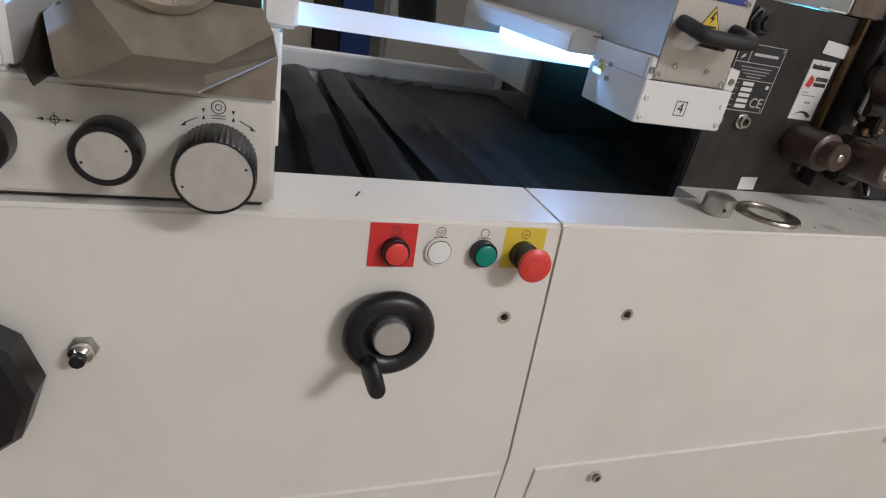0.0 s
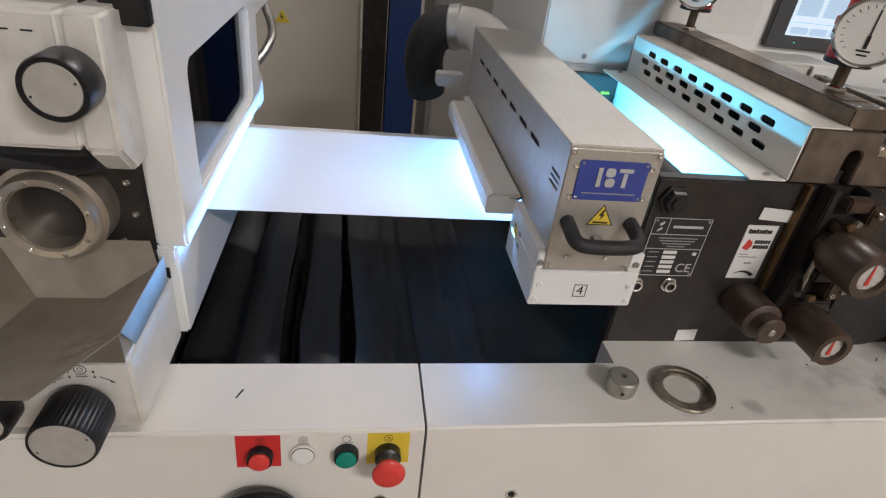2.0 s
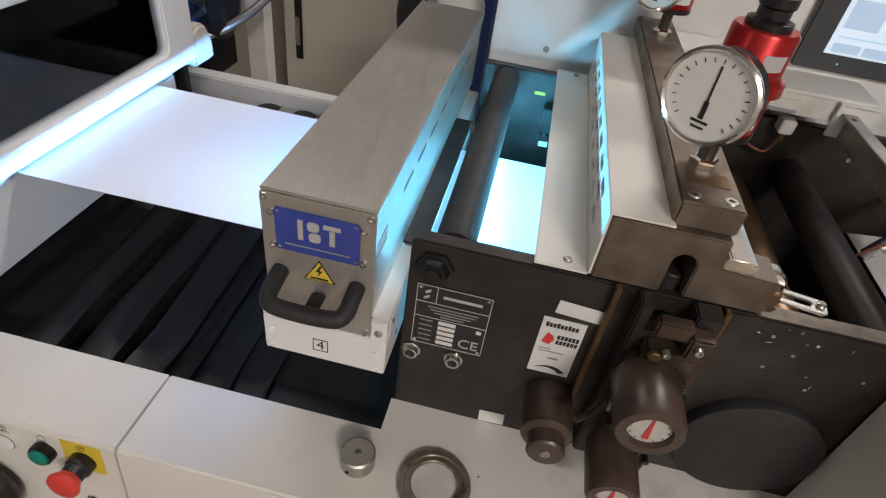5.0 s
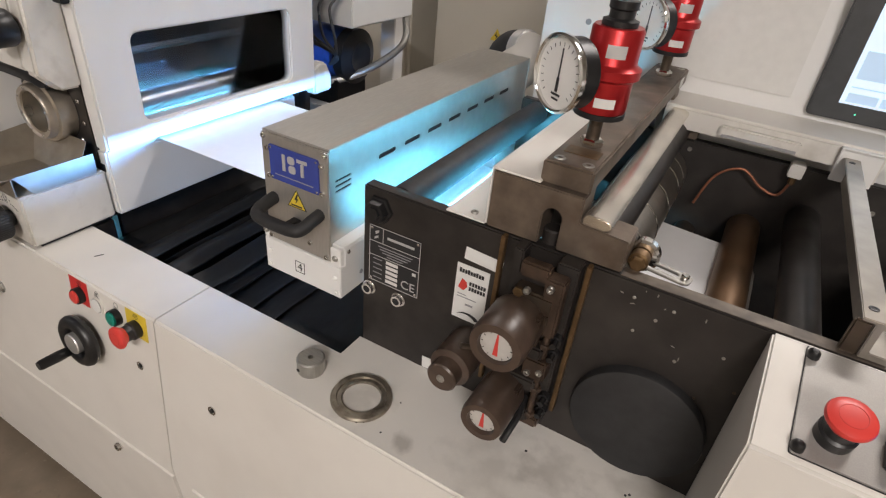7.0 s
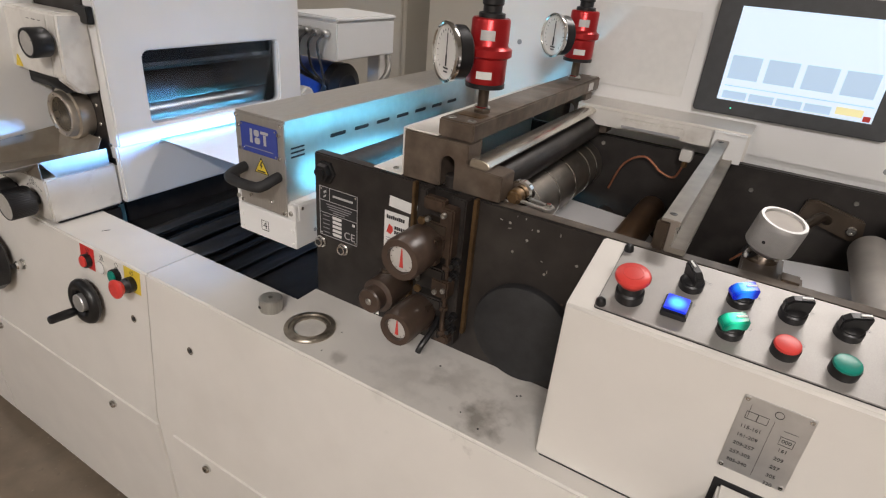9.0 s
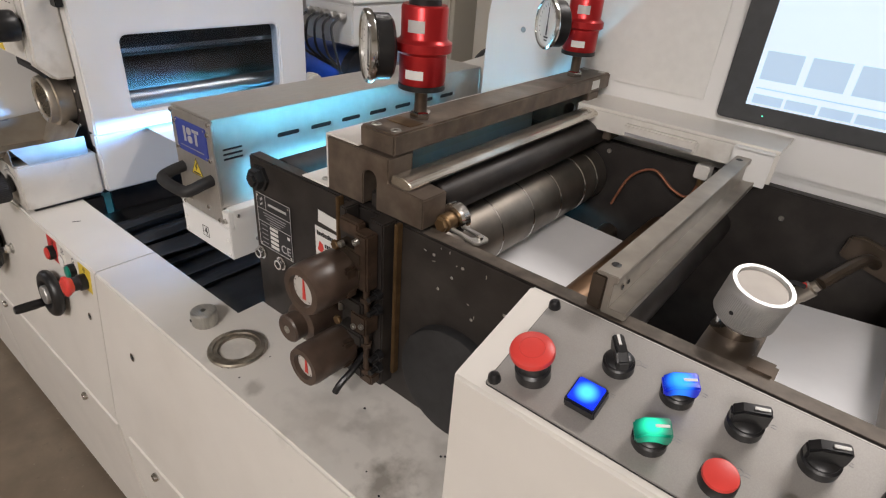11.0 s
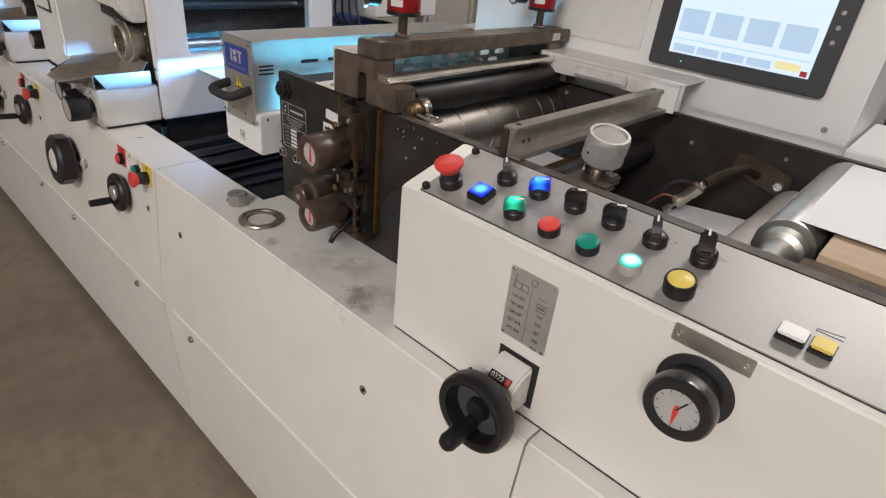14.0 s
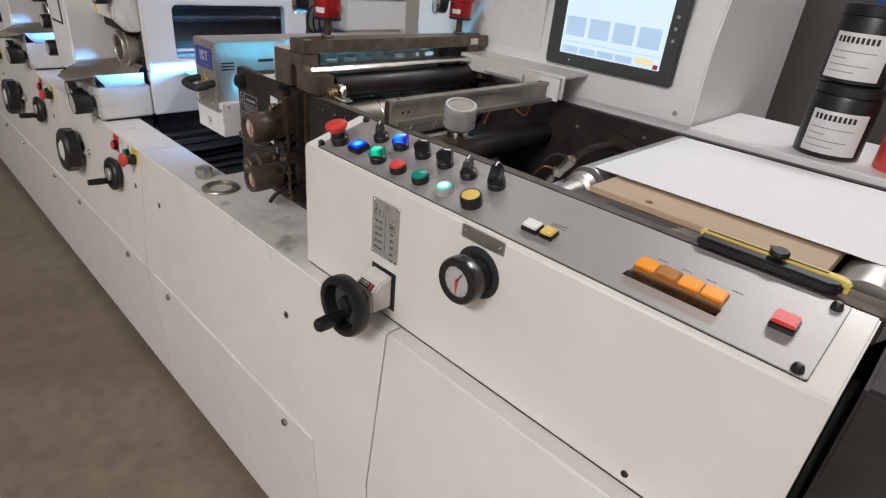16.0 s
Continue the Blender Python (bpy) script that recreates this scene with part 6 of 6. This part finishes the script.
part("neck", rod(0.030, 0.002, 0.012, m, 0.002, 32), BLACK, hg)
gp = [(0.02, 0.010), (0.0305, 0.011), (0.0315, 0.014), (0.0330, 0.022), (0.0348, 0.026), (0.0352, 0.029), (0.0352, 0.041), (0.0345, 0.044), (0.0325, 0.0465), (0.0235, 0.0465), (0.0225, 0.043), (0, 0.043)]
gr = part("grip", turned(gp, m, 56), material("glossy_black_plastic", (0.015, 0.015, 0.016), 0.25, grain=0.1, coat=0.2), hg)
part("dial", rod(0.0225, 0.043, 0.0436, m, 0.0002, 40), DIALGREY, gr)
c = Vector((1.280, 0.0325 - 0.0437, 1.083))
part("pointer", prism([(c.x - 0.0006, c.z - 0.019), (c.x + 0.0006, c.z - 0.019), (c.x + 0.0028, c.z - 0.002), (c.x + 0.002, c.z + 0.005), (c.x - 0.002, c.z + 0.005), (c.x - 0.0028, c.z - 0.002)], c.y - 0.0008, c.y, "y", 0), REDINK, gr)
part("needle", moved(box(-0.0009, 0.0009, -0.001, 0, 0, 0.016, 0), Matrix.Translation(c) @ pose(0, 0, 0, 0, 30, 0)), INK, gr)
part("ticks", join(*[moved(box(-0.0004, 0.0004, -0.0003, 0, 0.0185, 0.0212, 0), Matrix.Translation(c) @ pose(0, 0, 0, 0, 30 * i, 0)) for i in range(12)]), INK, gr)
for hx, hz in ((1.0, 0.918), (1.56, 0.918)):
    screw((hx, 0.033, hz), FRONT, cb, 0.005, 0.003, BLACK, "plug")

# ---- outfeed: roller, board, paper ----
ro_ = roller(1.268, 1.150, 0.038, 0.30, 0.70, STEEL, "grey steel outfeed roller under the paper", "outfeed_roller", 48)
part("bearing", turned([(0.012, -0.07), (0.02, -0.068), (0.022, -0.02), (0.030, -0.016), (0.032, 0.0), (0.012, 0.004)], aim((1.268, 0.30, 1.150), (0, 1, 0)), 32), STEEL, ro_)
roller(1.206, 1.074, 0.035, 0.24, 0.71, ROLLERGREY, "smooth dusty grey roller below the outfeed", "grey_roller", 48)
ro2 = roller(1.69, 1.146, 0.042, 0.24, 0.72, STEEL, "grey steel end roller of the outfeed table", "outfeed_roller", 48)
out = thing("outfeed_paper", (1.5, 0.5, 1.18), "wide white paper web over the outfeed table", "paper web")
pts = [(1.02, 1.018), (1.19, 1.036), (1.207, 1.0375), (1.229, 1.045), (1.2415, 1.062), (1.2425, 1.080), (1.2285, 1.142), (1.2315, 1.163), (1.25, 1.182), (1.275, 1.1895), (1.40, 1.190), (2.4, 1.190)]
part("sheet", prism(pts + [(x, z - 0.0012) for x, z in reversed(pts)], 0.318, 0.675, "y", 0), PAPER, out)
bd = thing("table_board", (1.47, 0.4, 1.16), "bare plywood outfeed table board with a countersunk screw", "board")
part("board", box(1.312, 1.645, 0.244, 0.68, 1.165, 1.1835, 0.001), WOOD, bd)
for sx in (1.403, 1.58):
    screw((sx, 0.263, 1.1835), (0, 0, 1), bd, 0.006, 0.0008, BRASS)
tr = thing("table_rail", (1.47, 0.22, 1.15), "dark slotted steel rail beside the outfeed table", "rail")
part("bar", box(1.30, 1.72, 0.192, 0.243, 1.14, 1.176, 0.002), DARKSTEEL, tr)
part("slot", box(1.36, 1.60, 0.214, 0.226, 1.176, 1.1768, 0.0003), INK, tr)
solo("outfeed_table", box(1.73, 2.6, 0.10, 0.75, 0.05, 1.14, 0.004), BLACKPLATE, "dark steel outfeed table frame past the control box", "machine frame")

# ---- rear cabinets of the press ----
rc = thing("screen_cabinet", (0.8, 0.95, 0.6), "large pale rear control cabinet carrying a touch screen", "control cabinet")
part("case", prism([(0.79, 1.183), (0.79, 1.36), (0.87, 1.72), (1.35, 1.72), (1.35, 0.9), (0.80, 0.9), (0.80, 1.183)], 0.30, 1.235, "x", 0.004), WHITE, rc)


def lean(x, z, lift=0.0):
    return Matrix.Translation((x, 0.79 - lift, z)) @ UPRIGHT


bz = part("bezel", prism(round_rect(0.82, 1.17, 1.262, 1.50, 0.008), 0.775, 0.7895, "y", 0.003), BEZEL, rc, "dark grey screen bezel")
part("display", box(0.862, 1.135, 0.7735, 0.775, 1.292, 1.47, 0.0003), SCREEN, bz, "lit pale blue touch display")
for i in range(4):
    part("display_field", flat(0.87 + 0.05 * i, 0.915 + 0.05 * i, 1.296, 1.311, 0.7735), SCREENBAR, bz)
for i in range(4):
    part("display_field", flat(0.87 + 0.066 * i, 0.925 + 0.066 * i, 1.335, 1.38, 0.7735), SCREENBAR, bz)
part("display_field", flat(1.072, 1.117, 1.300, 1.314, 0.7735), SCREENYELLOW, bz, "pale yellow number field")
part("display_icon", flat(1.119, 1.131, 1.294, 1.304, 0.7735), REDINK, bz)
part("display_line", flat(0.87, 1.13, 1.32, 1.322, 0.7735), SCREENBAR, bz)
part("status_light", rod(0.0015, 0, 0.0008, aim((0.893, 0.775, 1.277), FRONT), 0.0002, 8), LIT_GREEN_CORE, bz)
for kz in (1.36, 1.385, 1.41):
    part("key", rod(0.004, 0, 0.0015, aim((1.15, 0.775, kz), FRONT), 0.0004, 12), GREYPAINT, bz)
for hx, hz in ((0.395, 1.342), (0.405, 1.203), (1.192, 1.208)):
    part("plug", rod(0.006, 0, 0.0012, aim((hx, 0.79, hz), FRONT), 0.0003, 16), GREYINK, rc)
part("sheet_pocket", box(0.56, 0.79, 0.787, 0.79, 1.28, 1.45, 0.0005), PAPERLABEL, rc, "white paper sheets taped to the cabinet")

lt = thing("limit_switch", (0.44, 0.735, 1.1), "small silver switch with yellow tags on the frame", "switch")
part("case", box(0.425, 0.446, 0.70, 0.733, 1.085, 1.125, 0.002), BLACK, lt)
part("roller_arm", join(box(0.428, 0.433, 0.66, 0.70, 1.075, 1.08, 0.001), box(0.440, 0.445, 0.66, 0.70, 1.075, 1.08, 0.001), rod(0.007, 0.428, 0.445, aim((0, 0.66, 1.075), (1, 0, 0)), 0.001, 16)), CHROME, lt)
for tx_ in (0.412, 0.452):
    part("yellow_tag", flat(tx_ - 0.01, tx_ + 0.01, 1.136, 1.142, 0.7345), YELLOWLABEL, lt)

# shelf at the back with an ink bottle
sf = thing("rear_shelf", (1.7, 1.1, 0.9), "white worktop beside the rear control cabinet", "worktop")
part("top", box(1.24, 2.8, 0.765, 1.08, 1.168, 1.19, 0.003), WHITE, sf)
part("case", box(1.26, 2.8, 0.79, 1.06, 0.0, 1.168, 0.003), CREAM, sf)


def wrap(z0, z1, rr, a0, a1, mat, nm, parent, mm):
    bm = bmesh.new()
    vs = [[bm.verts.new(mm @ Vector((rr * math.cos(radians(a0 + (a1 - a0) * i / 14)), rr * math.sin(radians(a0 + (a1 - a0) * i / 14)), h)) ) for h in (z0, z1)] for i in range(15)]
    for a, b in zip(vs, vs[1:]):
        bm.faces.new((a[0], b[0], b[1], a[1]))
    return part(nm, bm, mat, parent)


def ink_bottle(x, y, z, r, turn, label):
    bt = thing("ink_bottle", (x, y, z), label, "bottle", "stacked ink bottles")
    at = Matrix.Translation((x, y, z))
    body = part("bottle", turned([(0, 0), (r * 0.94, 0), (r, 0.004), (r, 0.112), (r * 0.95, 0.120), (0, 0.121)], at, 40), BLACK, bt)
    part("lid", turned([(r * 0.9, 0.1205), (r * 0.98, 0.122), (r * 0.98, 0.138), (r * 0.94, 0.141), (0, 0.141)], at, 40), BLACK, bt)
    lb = wrap(0.010, 0.092, r + 0.0005, turn - 50, turn + 50, PAPERLABEL, "label", body, at)
    for k in range(9):
        wrap(0.074, 0.085, r + 0.0009, turn - 42 + 8 * k, turn - 37 + 8 * k, INK, "name_bar", lb, at)
    for k in range(4):
        wrap(0.022 + 0.012 * k, 0.0238 + 0.012 * k, r + 0.0009, turn - 44, turn + (5, 25, -15, 30)[k], GREYINK, "text_bar", lb, at)
    return bt


ink_bottle(1.495, 0.853, 1.1905, 0.060, -78, "black plastic ink bottle with white printed label on the worktop")
ink_bottle(1.488, 0.858, 1.332, 0.058, -86, "black plastic ink bottle stacked on another bottle")
can = thing("red_can", (1.63, 0.86, 1.19), "red tin can beside the ink bottles", "can")
part("body", turned([(0, 0), (0.05, 0), (0.052, 0.004), (0.052, 0.12), (0.05, 0.124), (0, 0.124)], Matrix.Translation((1.63, 0.86, 1.1905)), 32), RED, can)
part("rim", turned([(0.050, 0.122), (0.053, 0.122), (0.053, 0.128), (0.050, 0.128), (0.050, 0.122)], Matrix.Translation((1.63, 0.86, 1.1905)), 32), STEEL, can)

# ---- behind the press ----
jb = thing("junction_box", (-0.45, 1.2, 1.16), "white cable junction box behind the print unit", "junction box")
part("case", box(-0.60, -0.365, 1.0, 1.33, 1.165, 1.29, 0.004), WHITE, jb)
part("lid", box(-0.605, -0.36, 0.995, 1.335, 1.29, 1.306, 0.005), WHITE, jb)
for i in range(5):
    g = part("cable_gland", rod(0.012, 0, 0.025, aim((-0.40 - 0.04 * i, 0.995, 1.255), (0, -1, -0.2)), 0.003, 12), ALU, jb)
    part("cable", sweep([(-0.40 - 0.04 * i, 0.975, 1.25), (-0.40 - 0.04 * i, 0.94, 1.22), (-0.39 - 0.045 * i, 0.95, 1.14), (-0.42, 0.99, 1.08), (-0.5, 1.05, 1.02)], 0.0042), BEZEL, g)
part("post", box(-0.50, -0.44, 1.34, 1.40, 0.0, 1.2, 0.003), CREAM, jb)
part("conduit", sweep([(-0.37, 1.30, 1.16), (-0.35, 1.25, 1.08), (-0.42, 1.1, 1.0), (-0.55, 1.0, 0.96)], 0.012), STEEL, jb)
mo = thing("drive_motor", (-0.55, 1.1, 0.95), "dark blue drive motor behind the print unit", "motor")
part("body", rod(0.085, 0, 0.28, aim((-0.72, 1.12, 1.05), (1, 0, 0)), 0.01, 40), BLUEPAINT, mo)
part("end_bell", turned([(0.0, 0.28), (0.05, 0.30), (0.088, 0.285), (0.088, 0.25)], aim((-0.72, 1.12, 1.05), (1, 0, 0)), 40), BLACK, mo)
part("foot", box(-0.70, -0.46, 1.04, 1.20, 0.86, 0.985, 0.004), BLACK, mo)

cabs = thing("electric_cabinet", (-0.45, 2.4, 0.0), "tall beige electrical cabinet with a dark lever handle", "electrical cabinet")
part("body", box(-0.80, -0.10, 2.26, 2.75, 0.02, 2.1, 0.004), CABINET, cabs)
dr = part("door", box(-0.79, -0.11, 2.24, 2.259, 0.25, 2.08, 0.004), CABINET, cabs)
hn = part("handle_plate", box(-0.735, -0.70, 2.232, 2.24, 0.46, 0.77, 0.003), BLACK, dr)
part("lever", box(-0.727, -0.708, 2.215, 2.232, 0.53, 0.66, 0.004), STEEL, hn)
part("warning_sign", prism([(-0.475, 0.935), (-0.41, 0.935), (-0.4425, 0.99)], 2.236, 2.24, "y", 0), YELLOWLABEL, dr)
part("warning_mark", prism([(-0.445, 0.975), (-0.452, 0.955), (-0.443, 0.957), (-0.447, 0.942), (-0.435, 0.96), (-0.443, 0.959)], 2.234, 2.236, "y", 0), INK, dr)
part("vent", join(*[box(-0.35 + 0.006 * i, -0.22 + 0.006 * i, 2.236, 2.24, 0.30 + 0.012 * i, 0.304 + 0.012 * i, 0) for i in range(3)]), INK, dr)
cb2 = thing("electric_cabinet", (-1.4, 2.4, 0.0), "tall beige electrical cabinet in a row behind the press", "electrical cabinet")
part("body", box(-2.1, -0.95, 2.26, 2.75, 0.02, 2.1, 0.004), CABINET, cb2)
part("door", box(-2.08, -0.97, 2.24, 2.259, 0.25, 2.08, 0.004), CABINET, cb2)
solo("dark_post", box(-0.09, 0.02, 2.26, 2.5, 0.0, 2.6, 0.004), BLACKPLATE, "dark steel post between cabinets", "post")
solo("blue_post", box(0.03, 0.17, 2.25, 2.45, 0.0, 2.8, 0.004), BLUEPAINT, "deep blue painted steel post", "post")
cb3 = thing("electric_cabinet", (1.2, 2.6, 0.0), "tall pale electrical cabinet behind the screen cabinet", "electrical cabinet")
part("body", box(0.25, 0.95, 2.4, 2.9, 0.0, 2.2, 0.004), WALLPAINT, cb3)
part("door", box(0.27, 0.93, 2.38, 2.399, 0.2, 2.15, 0.004), WALLPAINT, cb3)
dm = thing("dark_machine", (1.8, 2.0, 0.0), "dark brown-grey machine housing with a deep blue edge post", "machine")
part("housing", box(1.0, 3.6, 1.9, 2.8, 0.0, 1.9, 0.01), DARKHOUSING, dm)
part("edge_post", box(1.30, 1.36, 1.86, 1.899, 0.0, 1.9, 0.004), BLUEPAINT, dm, "deep blue edge post")
part("top_cover", box(1.0, 3.6, 1.88, 2.8, 1.9, 1.94, 0.006), DARKHOUSING, dm)
